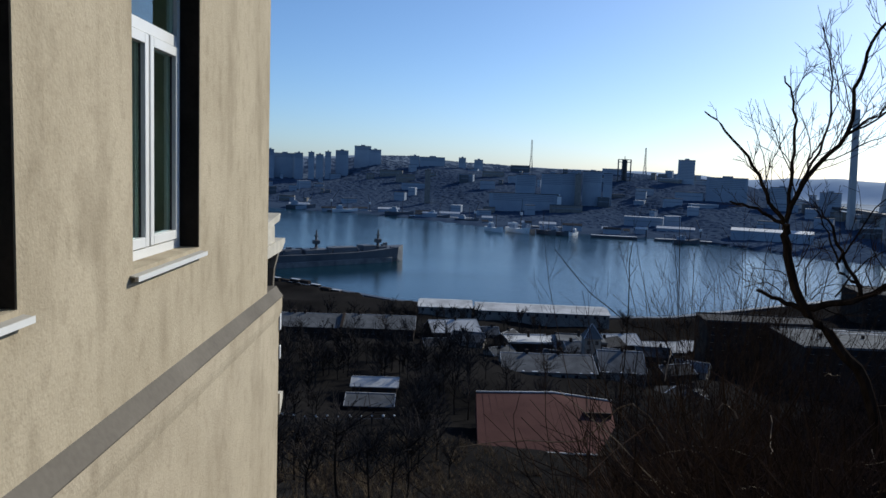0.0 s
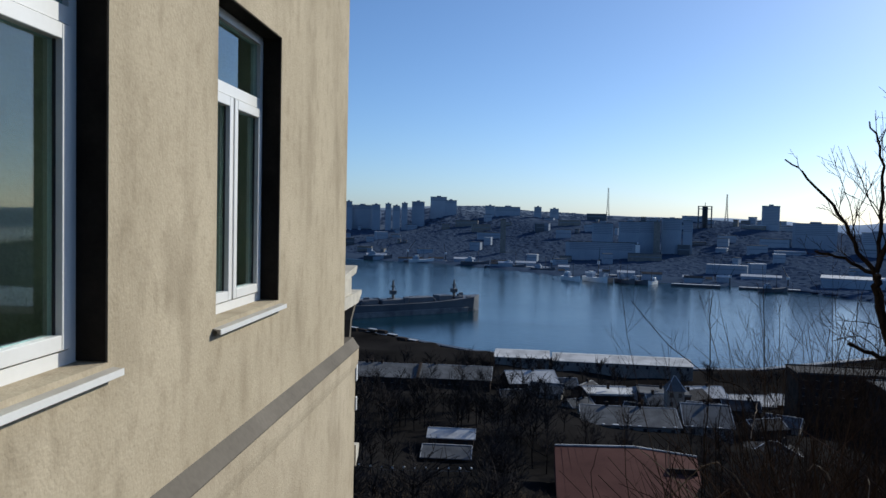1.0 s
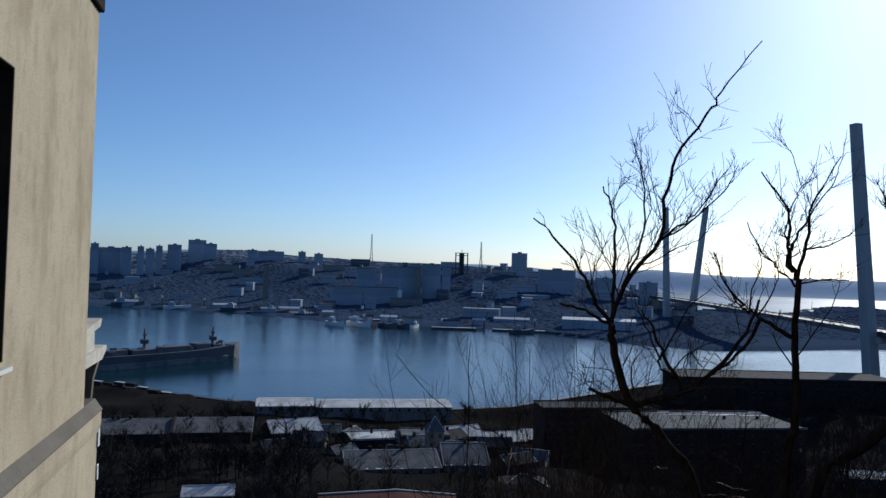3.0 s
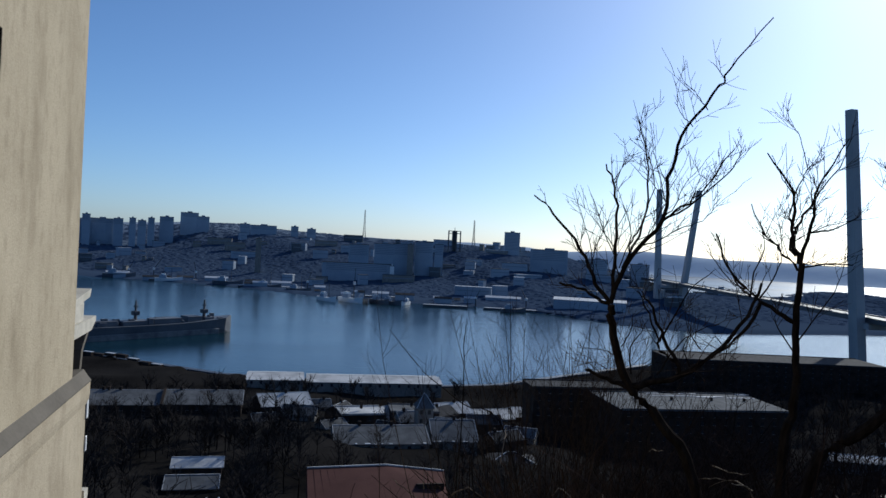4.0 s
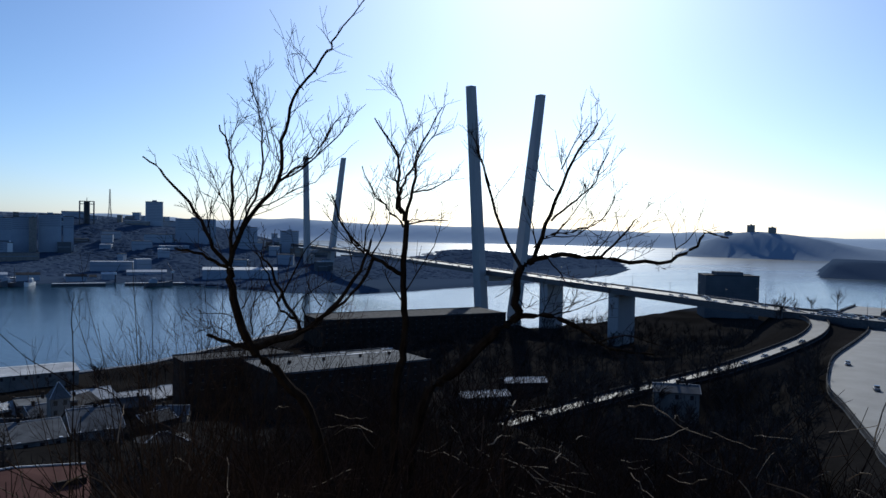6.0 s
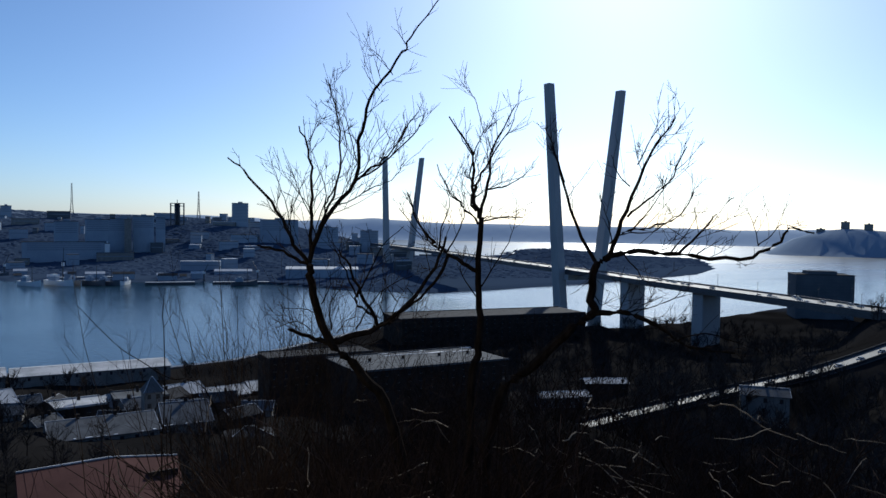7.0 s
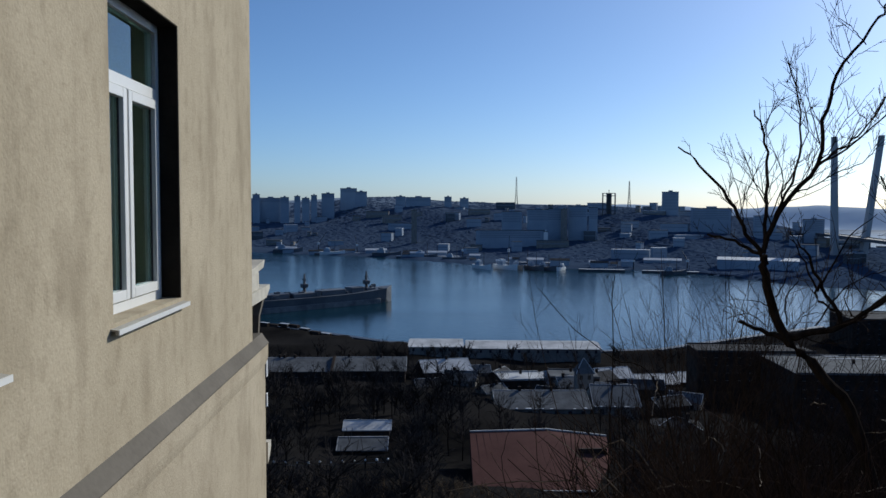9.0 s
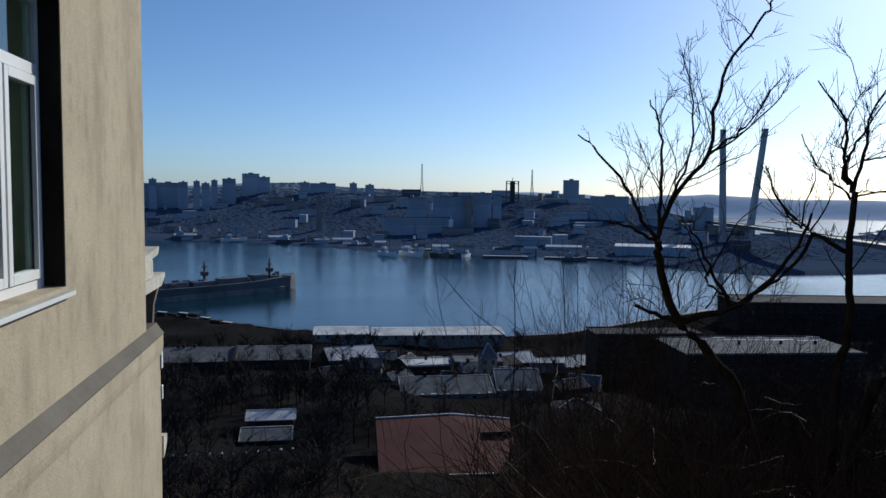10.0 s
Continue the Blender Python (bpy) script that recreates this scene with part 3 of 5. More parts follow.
def town_house(name, x, y, w, d, top, rz, roof, wall_mat, roof_mat, label, pitch=0.35, storeys=3, cols=6, chimneys=1, glass=None):
    """A house whose eaves stand at height top; (x, y) is the middle of its plan."""
    base = min(ground_height(x + a, y + b) for a in (-w / 2, w / 2) for b in (-d / 2, d / 2)) - 0.5
    h = top - base
    ob = thing(name, (x, y, base), rz, label, "house")
    part("wall", boxed(-w / 2, w / 2, -d / 2, d / 2, 0, h), wall_mat, ob)
    o = 0.5
    rise = pitch * d / 2
    if roof == "gable":
        bm = swept([(-d / 2 - o, h - 0.1), (0, h + rise), (d / 2 + o, h - 0.1), (d / 2 + o, h + 0.12), (0, h + rise + 0.25), (-d / 2 - o, h + 0.12)], "x", -w / 2 - o, w / 2 + o)
        part("gable", swept([(-d / 2, h), (d / 2, h), (0, h + rise - 0.05)], "x", -w / 2, w / 2), wall_mat, ob)
    elif roof == "hip":
        bm = bmesh.new()
        a = [bm.verts.new((sx * (w / 2 + o), sy * (d / 2 + o), h)) for sx, sy in ((-1, -1), (1, -1), (1, 1), (-1, 1))]
        r = [bm.verts.new((sx * max(0.3, w / 2 - d / 2), 0, h + rise)) for sx in (-1, 1)]
        for f in ((a[0], a[1], r[1], r[0]), (a[1], a[2], r[1]), (a[2], a[3], r[0], r[1]), (a[3], a[0], r[0]), (a[3], a[2], a[1], a[0])):
            bm.faces.new(f)
    else:
        bm = boxed(-w / 2 - 0.2, w / 2 + 0.2, -d / 2 - 0.2, d / 2 + 0.2, h, h + 0.3)
        for s in (-1, 1):
            box(bm, -w / 2 - 0.2, w / 2 + 0.2, s * d / 2 - 0.2, s * d / 2 + 0.2, h + 0.3, h + 0.8)
    part("roof", bm, roof_mat, ob)
    if roof in ("gable", "hip"):
        reach = w / 2 + o if roof == "gable" else max(0.3, w / 2 - d / 2)
        cap = Tubes(4)
        cap.tube([(-reach, 0, h + rise + 0.25), (reach, 0, h + rise + 0.25)], 0.17, 0.17)
        cap.part("ridge_cap", ROOF_PALE, ob)
        if roof == "gable":
            for sx in (-1, 1):
                verge = Tubes(4)
                verge.tube([(sx * (w / 2 + o), -d / 2 - o, h + 0.1), (sx * (w / 2 + o), 0, h + rise + 0.22)], 0.13, 0.13)
                verge.part("verge_board", ROOF_PALE, ob)
        else:
            for sx in (-1, 1):
                hip = Tubes(4)
                hip.tube([(sx * (w / 2 + o), -d / 2 - o, h + 0.05), (sx * reach, 0, h + rise + 0.15)], 0.16, 0.16)
                hip.part("hip_cap", SNOW, ob)
    step = min(3.2, h / max(storeys, 1))
    for s in range(storeys):
        for c in range(cols):
            cx = -w / 2 + (c + 0.5) * w / cols
            z1 = h - 0.7 - s * step
            if z1 - 1.6 < 0.3:
                continue
            win = part("window", boxed(cx - 0.6, cx + 0.6, -d / 2 - 0.03, -d / 2 + 0.1, z1 - 1.6, z1), glass or WINDOW_DARK, ob)
            part("sill", boxed(cx - 0.7, cx + 0.7, -d / 2 - 0.12, -d / 2 + 0.02, z1 - 1.72, z1 - 1.61), WALL_PALE, win)
    rnd = random.Random(int(x * 7 + y))
    for c in range(chimneys):
        cx = rnd.uniform(-0.35, 0.35) * w
        part("chimney", boxed(cx - 0.5, cx + 0.5, -0.5, 0.5, h + rise * 0.5, h + rise + 1.6, 0.05), WALL_BRICK, ob)
    return ob


town_house("long_house", -58, 342, 42, 26, 19.6, 0, "gable", WALL_BRICK, ROOF_GREY, "long brick house with a plain grey sheet roof", 0.26, 3, 10, 3)
town_house("long_house", -20.5, 342, 31, 26, 19.8, -1, "gable", WALL_BRICK, ROOF_GREY, "long brick house with a grey sheet roof and bright verges", 0.26, 3, 8, 2)
fire_wall = thing("fire_wall", (-36.6, 341, 4), 0, "dark brick fire wall standing above two joined roofs", "wall")
part("brickwork", swept([(-13.5, 0), (13.5, 0), (13.5, 16.4), (0, 20.2), (-13.5, 16.4)], "x", -0.5, 0.5), WALL_BRICK, fire_wall)
town_house("shed_house", 12, 348, 22, 16, 17, 14, "gable", WALL_BRICK, ROOF_PALE, "low brick house with a pale patched gable roof", 0.5, 2, 4, 1)
town_house("shed_house", 19, 330, 14, 12, 16.5, -12, "gable", WALL_PALE, ROOF_GREY, "small rendered house with a grey gable roof", 0.5, 2, 3, 1)
town_house("walled_house", 43, 318, 18, 15, 19.6, 4, "flat", WALL_BRICK, ROOF_PALE, "flat-roofed brick house with a parapet", 0.3, 3, 4, 1)
town_house("walled_house", 66, 322, 20, 15, 19.6, -4, "flat", WALL_BRICK, ROOF_GREY, "flat-roofed brick house with a parapet", 0.3, 3, 4, 2)
town_house("gable_house", 56, 330, 12, 14, 15, 40, "gable", WALL_PALE, ROOF_PALE, "small rendered house with a pale gable roof", 0.6, 2, 3, 1)
town_house("gable_house", 88, 345, 16, 14, 14, 12, "gable", WALL_BRICK, ROOF_PALE, "brick house with a pale gable roof", 0.5, 2, 3, 1)
town_house("white_house", 42, 262, 31, 22, 23.4, -1, "gable", WALL_PALE, ROOF_GREY, "pale rendered house with a scalloped grey roof edge", 0.32, 3, 7, 2)
town_house("tower_house", 68, 264, 15, 22, 23.4, -5, "gable", WALL_PALE, ROOF_GREY, "pale rendered corner house with a steep grey roof", 0.45, 3, 3, 1)
town_house("turret", 62, 283, 6, 6, 29, 0, "hip", WALL_PALE, ROOF_GREY, "small pale corner turret with a pointed roof", 1.6, 2, 2, 0)
for x, y, w, d, top, rz, pale in ((30, 306, 10, 8, 16.5, 30, 1), (52, 300, 9, 8, 17, -25, 0), (60, 306, 8, 10, 19, 10, 1), (78, 304, 12, 9, 17, -15, 1), (36, 336, 12, 8, 16.5, 60, 0),
                                  (80, 332, 12, 10, 15.5, 35, 0), (96, 318, 14, 10, 15, -8, 0), (27, 360, 14, 9, 13, 5, 1), (92, 278, 13, 9, 18, 20, 0), (104, 292, 12, 9, 16, -30, 1), (4, 322, 10, 8, 15.5, 15, 0)):
    town_house("small_house", x, y, w, d, top, rz, "gable", WALL_PALE if pale else WALL_BRICK, ROOF_GREY if pale else ROOF_DARK,
               "small house with a steep %s roof" % ("grey" if pale else "dark felted"), 0.6, 2, 2, 1)
town_house("annex_house", 86, 250, 16, 13, 18, -10, "hip", WALL_BRICK, ROOF_DARK, "low dark house behind bare trees", 0.4, 2, 4, 1)


def red_roof_house():
    base = ground_height(26, 150) - 4
    ob = thing("red_roof_house", (26, 164, base), 0, "large house under a dull red folded sheet-metal roof", "house")
    part("wall", boxed(-13.5, 12, -11, 12.5, 0, 32.2 - base), WALL_BRICK, ob)
    bm = bmesh.new()
    a, b, c, d, e, f = [bm.verts.new((x - 26, y - 164, z - base)) for x, y, z in
                        ((12.3, 178, 37.4), (30.3, 177.4, 38), (44.2, 176.6, 36.6), (42, 163, 34.9), (35.8, 151, 33), (11.3, 152, 33))]
    g, h = bm.verts.new((-13.7, 14.4, 32 - base)), bm.verts.new((16, 12.8, 32 - base))
    for face in ((a, f, b), (b, f, e), (b, e, d, c), (a, b, c, h, g), (a, g, f), (f, g, h, e), (e, h, d), (d, h, c)):
        bm.faces.new(face)
    bmesh.ops.recalc_face_normals(bm, faces=bm.faces[:])
    part("roof", bm, ROOF_RED, ob)
    for k in range(1, 12):
        x0, x1 = -13.7 + 18 * k / 12, -14.7 + 24.5 * k / 12
        seam = Tubes(4)
        seam.tube([(x0, 13.9, 37.43 + 0.6 * k / 12 - base), (x1, -12 - k / 12, 33.03 - base)], 0.07, 0.07)
        seam.part("seam", ROOF_RED, ob)
    ridge = Tubes(4)
    ridge.tube([(-13.7, 14, 37.55 - base), (4.3, 13.4, 38.15 - base), (18.2, 12.6, 36.75 - base)], 0.22, 0.22)
    ridge.part("ridge_cap", ROOF_PALE, ob)
    gutter = Tubes(4)
    gutter.tube([(-14.7, -12.1, 33.05 - base), (9.8, -13.1, 33.05 - base)], 0.2, 0.2)
    gutter.part("gutter", ROOF_PALE, ob)
    part("dormer", swept([(-1.4, 0), (1.4, 0), (1.4, 1.2), (-1.4, 1.9)], "x", 10, 16), WALL_BRICK, ob).location = (0, 4, 34.9 - base)
    for k in range(5):
        x = -11 + k * 5
        part("window", boxed(x - 0.7, x + 0.7, -11.05, -10.9, 28.6 - base, 30.4 - base), WINDOW_DARK, ob)


def eave_snow(house, w, d, top, seed):
    """Broken lumps of old snow left along the lower edge of a roof."""
    r = random.Random(seed)
    h = top - house.location.z
    for k in range(int(w / 1.6)):
        if r.random() < 0.62:
            x, ln, up = -w / 2 + 1.6 * k + r.uniform(0, 0.8), r.uniform(0.3, 0.9), r.uniform(0.2, 1.0)
            bm = boxed(x - ln, x + ln, -d / 2 - 0.55, -d / 2 + up, h + 0.08, h + 0.22 + up * 0.22, 0.06)
            part("snow_lump", bm, SNOW, house, "lump of old snow")


for town in [o for o in scene.collection.objects if o.name.split(".")[0] in ("white_house", "tower_house", "walled_house")]:
    eave_snow(town, 31 if "white" in town.name else 15, 22 if "walled" not in town.name else 15, 23.4 if "walled" not in town.name else 19.9, len(town.name))
red_roof_house()
town_house("porch_house", -14, 198, 12, 10, 28.4, 0, "gable", WALL_BRICK, ROOF_GREY, "small house with pale gabled porch roofs", 0.35, 1, 3, 0)
town_house("porch_house", -13.5, 208, 12, 8, 30.4, 0, "gable", WALL_BRICK, ROOF_PALE, "small house with a pale gable roof", 0.35, 1, 3, 0)
block = town_house("flat_block", 176, 290, 72, 36, 29.5, -4, "flat", WALL_BRICK, ROOF_GREY, "long flat-roofed brick block in shade with snow on its roof", 0.3, 4, 14, 0)
top = 29.5 + 0.31 - block.location.z
rnd = random.Random(19)
for k in range(9):
    x, y = rnd.uniform(-30, 34), 17.2 - rnd.random() ** 3 * 14
    drift = boxed(x - rnd.uniform(2, 7), x + rnd.uniform(2, 7), y - rnd.uniform(0.6, 2.0), y, top, top + 0.22, 0.08)
    part("snow_drift", drift, SNOW, block, "streak of old snow")
for x in (-22, -6, 12, 27):
    part("vent", boxed(x - 0.5, x + 0.5, 2, 3, top, top + 1.3, 0.1), WALL_BRICK, block)
town_house("flat_block", 142, 323, 48, 18, 30.2, -4, "flat", WALL_BRICK, ROOF_DARK, "dark flat-roofed brick block in shade", 0.3, 4, 10, 0)
town_house("harbour_block", 345, 470, 150, 40, 22, -10, "flat", WALL_BRICK, ROOF_DARK, "long dark harbour building with a flat roof", 0.3, 5, 24, 0)
# windows share the wall grey, painting in the haze that hides them
slab = town_house("tower_block", 708, 425, 52, 28, 45, -42, "flat", WALL_GREY, ROOF_DARK, "tall slab block standing by the quay", 0.3, 12, 16, 0, WALL_GREY)
lift = 45.3 - slab.location.z
part("roof_storey", boxed(-14, 12, -9, 9, lift, lift + 3.4, 0.2), WALL_GREY, slab)
town_house("warehouse", 11, 440, 30, 26, 12.4, -2, "gable", WALL_PALE, ROOF_PALE, "low quay warehouse with a pale sheet roof", 0.12, 1, 6, 0)
town_house("warehouse", 65, 434, 74, 26, 12.2, -3, "gable", WALL_PALE, ROOF_PALE, "long quay warehouse with a pale sheet roof", 0.12, 1, 14, 0)

# ---- near trees ----


class NearTree:
    """A bare tree: a trunk, limbs through a few control points, and fine twigs that grow from the limbs by chance."""

    def __init__(self, foot, label, seed):
        self.rnd = random.Random(seed)
        self.foot = Vector(foot)
        self.ob = thing("bare_tree", foot, 0, label, "tree")
        self.twigs = Tubes(3)
        self.count = 0

    def limb(self, pts, r0, r1):
        rnd = self.rnd
        thin = r0 < 0.0075
        line = smooth_line([Vector(p) - self.foot for p in pts], 4, 0.004 if thin else 0.009, rnd)
        t = Tubes(5 if thin else 7)
        t.tube(line, r0, r1)
        t.part("trunk" if self.count == 0 else "branch" if thin else "limb", BARK, self.ob)
        self.count += 1
        if self.count == 1:
            return
        total = sum((b - a).length for a, b in zip(line, line[1:]))
        for k in range(int(total * (13 if thin else 11)) + 1):
            f = rnd.uniform(0.12, 0.95)
            spur = not thin and total > 1.2 and f > 0.5
            k = min(len(line) - 2, int(f * (len(line) - 1)))
            a = line[k].lerp(line[k + 1], rnd.random())
            d = (line[k + 1] - line[k]).normalized()
            reach = rnd.uniform(0.05, 0.14) if spur else rnd.uniform(0.10, 0.34) * (0.75 if thin else 1.0) * (1.3 - 0.7 * f)
            grow(self.twigs, rnd, a, d, reach, r0 + (r1 - r0) * f, 0 if spur else 1 if thin else 2)

    def done(self):
        tagged(self.twigs.part("twig_spray", TWIG, self.ob, "fine bare twigs"), kind="stuff")


def grow(t, rnd, a, d, length, r, depth):
    """A nearly straight twig that leaves its limb at a narrow angle, with a few finer ones."""
    side = Vector((rnd.gauss(0, 1), rnd.gauss(0, 1), rnd.gauss(0.35, 0.7)))
    side = (side - d * side.dot(d)).normalized()
    lean = radians(rnd.uniform(24, 56))
    go = (d * math.cos(lean) + side * math.sin(lean) + Vector((0, 0, 0.1))).normalized()
    pts = [a]
    n = 4
    for _ in range(n):
        go = (go + Vector((rnd.gauss(0, 0.07), rnd.gauss(0, 0.07), rnd.gauss(0.04, 0.07)))).normalized()
        pts.append(pts[-1] + go * length / n)
    r = min(r * 0.6, 0.0028 if depth == 2 else 0.0018)
    t.tube(pts, max(r, 0.0015), 0.0011, 3)
    if depth:
        for _ in range(rnd.choice((1, 2, 3))):
            k = rnd.randrange(1, n)
            grow(t, rnd, pts[k], (pts[k + 1] - pts[k]).normalized(), length * rnd.uniform(0.35, 0.65), r, depth - 1)


tree = NearTree((2.3, 2.8, 87.6), "slender bare dark tree with spreading upright limbs", 11)
tree.limb([(2.3, 2.8, 87.6), (2.09, 2.86, 88.78), (1.91, 2.94, 89.11), (1.72, 3.02, 89.32), (1.64, 3.06, 89.64), (1.63, 3.06, 89.74)], 0.034, 0.020)
tree.limb([(1.63, 3.06, 89.74), (1.55, 3.1, 89.86), (1.46, 3.14, 90.04), (1.32, 3.2, 90.24), (1.21, 3.25, 90.34)], 0.013, 0.004)
tree.limb([(1.63, 3.06, 89.74), (1.63, 3.06, 89.96), (1.64, 3.06, 90.19), (1.62, 3.07, 90.4), (1.57, 3.09, 90.53)], 0.012, 0.004)
tree.limb([(1.63, 3.06, 89.78), (1.71, 3.03, 90.01), (1.86, 2.96, 90.23), (1.89, 2.94, 90.52), (1.96, 2.91, 90.75), (2.11, 2.85, 90.97), (2.14, 2.82, 91.06), (2.33, 2.73, 91.34)], 0.0145, 0.003)
tree.limb([(1.62, 3.07, 89.74), (1.49, 3.12, 89.82), (1.36, 3.18, 89.85)], 0.011, 0.005)
tree.limb([(1.74, 3.01, 89.29), (1.9, 2.94, 89.34), (2.08, 2.86, 89.44), (2.26, 2.78, 89.67), (2.35, 2.74, 89.91)], 0.02, 0.007)
tree.limb([(1.76, 3.0, 89.28), (1.62, 3.06, 89.33), (1.52, 3.11, 89.37)], 0.016, 0.008)
tree.limb([(1.86, 2.96, 90.23), (1.95, 2.92, 90.30), (2.035, 2.88, 90.38), (2.19, 2.81, 90.63)], 0.008, 0.003)
tree.limb([(1.68, 3.04, 89.95), (1.76, 3.0, 90.2), (1.78, 2.99, 90.5), (1.72, 3.02, 90.78)], 0.008, 0.003)
tree.limb([(1.99, 2.9, 89.39), (1.9, 2.94, 89.57), (1.83, 2.97, 89.74), (1.78, 2.99, 89.83)], 0.012, 0.004)
tree.limb([(1.85, 2.96, 90.23), (1.96, 2.91, 90.29), (2.05, 2.86, 90.38), (2.16, 2.81, 90.50), (2.20, 2.80, 90.56), (2.23, 2.78, 90.65)], 0.0065, 0.002)
tree.limb([(1.75, 3.00, 90.08), (1.83, 2.95, 90.11), (1.92, 2.89, 90.18), (2.02, 2.82, 90.23), (2.09, 2.77, 90.33), (2.22, 2.69, 90.47)], 0.0042, 0.0012)
tree.limb([(1.71, 3.02, 90.00), (1.71, 3.03, 90.08), (1.76, 3.02, 90.18), (1.80, 3.01, 90.32), (1.83, 3.01, 90.44), (1.79, 3.04, 90.62), (1.71, 3.08, 90.90)], 0.0055, 0.0012)
tree.limb([(1.87, 2.95, 90.34), (1.83, 3.01, 90.56), (1.81, 3.06, 90.78)], 0.0035, 0.0011)
tree.limb([(1.85, 2.96, 90.23), (1.91, 2.92, 90.30), (1.93, 2.89, 90.40), (2.00, 2.85, 90.51), (2.06, 2.80, 90.61)], 0.0036, 0.0011)
tree.limb([(1.66, 3.04, 89.89), (1.64, 3.07, 90.01), (1.59, 3.10, 90.13), (1.55, 3.13, 90.26), (1.50, 3.17, 90.41)], 0.0045, 0.0011)
tree.limb([(1.54, 3.10, 89.86), (1.51, 3.10, 90.04), (1.46, 3.10, 90.19), (1.41, 3.11, 90.33)], 0.0036, 0.0011)
tree.limb([(1.66, 3.05, 89.95), (1.72, 3.05, 90.14), (1.70, 3.09, 90.27), (1.65, 3.15, 90.46)], 0.0036, 0.0011)
tree.limb([(1.62, 3.06, 90.07), (1.53, 3.08, 90.19), (1.43, 3.10, 90.30)], 0.003, 0.0011)
tree.limb([(1.98, 2.90, 89.43), (1.89, 2.93, 89.49), (1.85, 2.93, 89.57), (1.80, 2.95, 89.71), (1.74, 2.96, 89.83)], 0.009, 0.003)
tree.limb([(1.87, 2.95, 89.55), (1.92, 2.90, 89.68), (1.98, 2.84, 89.85), (2.08, 2.77, 89.97)], 0.0065, 0.002)
tree.limb([(1.74, 3.01, 89.36), (1.74, 3.02, 89.51), (1.79, 3.02, 89.58), (1.84, 3.02, 89.67)], 0.005, 0.0015)
tree.limb([(1.68, 3.04, 89.45), (1.60, 3.07, 89.49), (1.47, 3.13, 89.49)], 0.004, 0.0012)
tree.limb([(1.87, 2.95, 89.37), (1.97, 2.94, 89.52), (2.08, 2.92, 89.62), (2.21, 2.89, 89.67)], 0.005, 0.0015)
tree.limb([(1.98, 2.90, 90.75), (1.94, 2.94, 90.81), (1.91, 2.98, 90.89)], 0.0032, 0.0012)
tree.limb([(2.05, 2.87, 90.84), (1.99, 2.88, 90.92), (1.92, 2.89, 90.98), (1.87, 2.90, 91.06)], 0.0032, 0.0012)
tree.limb([(2.12, 2.83, 91.01), (2.09, 2.86, 91.07), (2.05, 2.89, 91.12)], 0.003, 0.0012)
tree.limb([(1.99, 2.90, 90.76), (2.03, 2.87, 90.80), (2.10, 2.84, 90.80)], 0.0026, 0.0012)
tree.limb([(1.66, 3.05, 89.34), (1.58, 3.11, 89.41), (1.48, 3.18, 89.37)], 0.0036, 0.0012)
tree.limb([(1.77, 2.99, 89.35), (1.85, 3.01, 89.42), (1.95, 3.01, 89.43)], 0.004, 0.0012)
tree.limb([(1.69, 3.03, 89.51), (1.72, 2.99, 89.61), (1.72, 2.97, 89.71)], 0.004, 0.0012)
tree.limb([(1.80, 2.98, 89.32), (1.93, 2.97, 89.27), (2.08, 2.95, 89.32)], 0.004, 0.0012)
tree.limb([(2.14, 2.83, 89.61), (2.21, 2.82, 89.53), (2.21, 2.84, 89.43)], 0.004, 0.0014)
tree.limb([(2.03, 2.88, 89.43), (1.98, 2.87, 89.53), (2.01, 2.84, 89.63)], 0.004, 0.0012)
tree.done()
tree = NearTree((2.7, 3.0, 87.4), "slim bare tree with a dense tuft of twigs", 23)
tree.limb([(2.7, 3.0, 87.4), (2.68, 2.93, 88.9), (2.71, 2.91, 89.15), (2.72, 2.9, 89.4), (2.71, 2.91, 89.69), (2.72, 2.9, 90.03)], 0.029, 0.017)
tree.limb([(2.71, 2.91, 90.02), (2.67, 2.94, 90.22), (2.67, 2.94, 90.44), (2.55, 3.03, 90.66)], 0.013, 0.004)
tree.limb([(2.71, 2.91, 90.02), (2.76, 2.87, 90.3), (2.77, 2.87, 90.47), (2.89, 2.78, 90.74)], 0.012, 0.003)
tree.limb([(2.71, 2.91, 89.68), (2.6, 2.99, 89.76), (2.51, 3.05, 89.83), (2.4, 3.14, 90.0), (2.34, 3.18, 90.18)], 0.015, 0.004)
tree.limb([(2.55, 3.02, 89.8), (2.47, 3.06, 89.6), (2.3, 3.12, 89.45), (2.2, 3.15, 89.35)], 0.012, 0.006)
tree.limb([(2.71, 2.91, 89.98), (2.62, 2.97, 90.10), (2.56, 3.02, 90.18), (2.49, 3.07, 90.36)], 0.008, 0.003)
tree.limb([(2.75, 2.88, 90.2), (2.84, 2.81, 90.23), (2.94, 2.74, 90.30)], 0.006, 0.003)
tree.limb([(2.71, 2.91, 90.0), (2.83, 2.82, 90.03), (2.93, 2.75, 90.03)], 0.006, 0.003)
tree.limb([(2.69, 2.92, 90.06), (2.67, 2.94, 90.16), (2.72, 2.90, 90.31), (2.76, 2.87, 90.40), (2.78, 2.86, 90.49)], 0.01, 0.004)
tree.limb([(2.68, 2.93, 90.22), (2.66, 2.95, 90.29), (2.68, 2.95, 90.41), (2.63, 2.99, 90.51), (2.58, 3.03, 90.65)], 0.006, 0.002)
tree.limb([(2.67, 2.94, 90.41), (2.70, 2.91, 90.51), (2.72, 2.89, 90.57), (2.76, 2.84, 90.67), (2.78, 2.82, 90.81)], 0.0042, 0.0012)
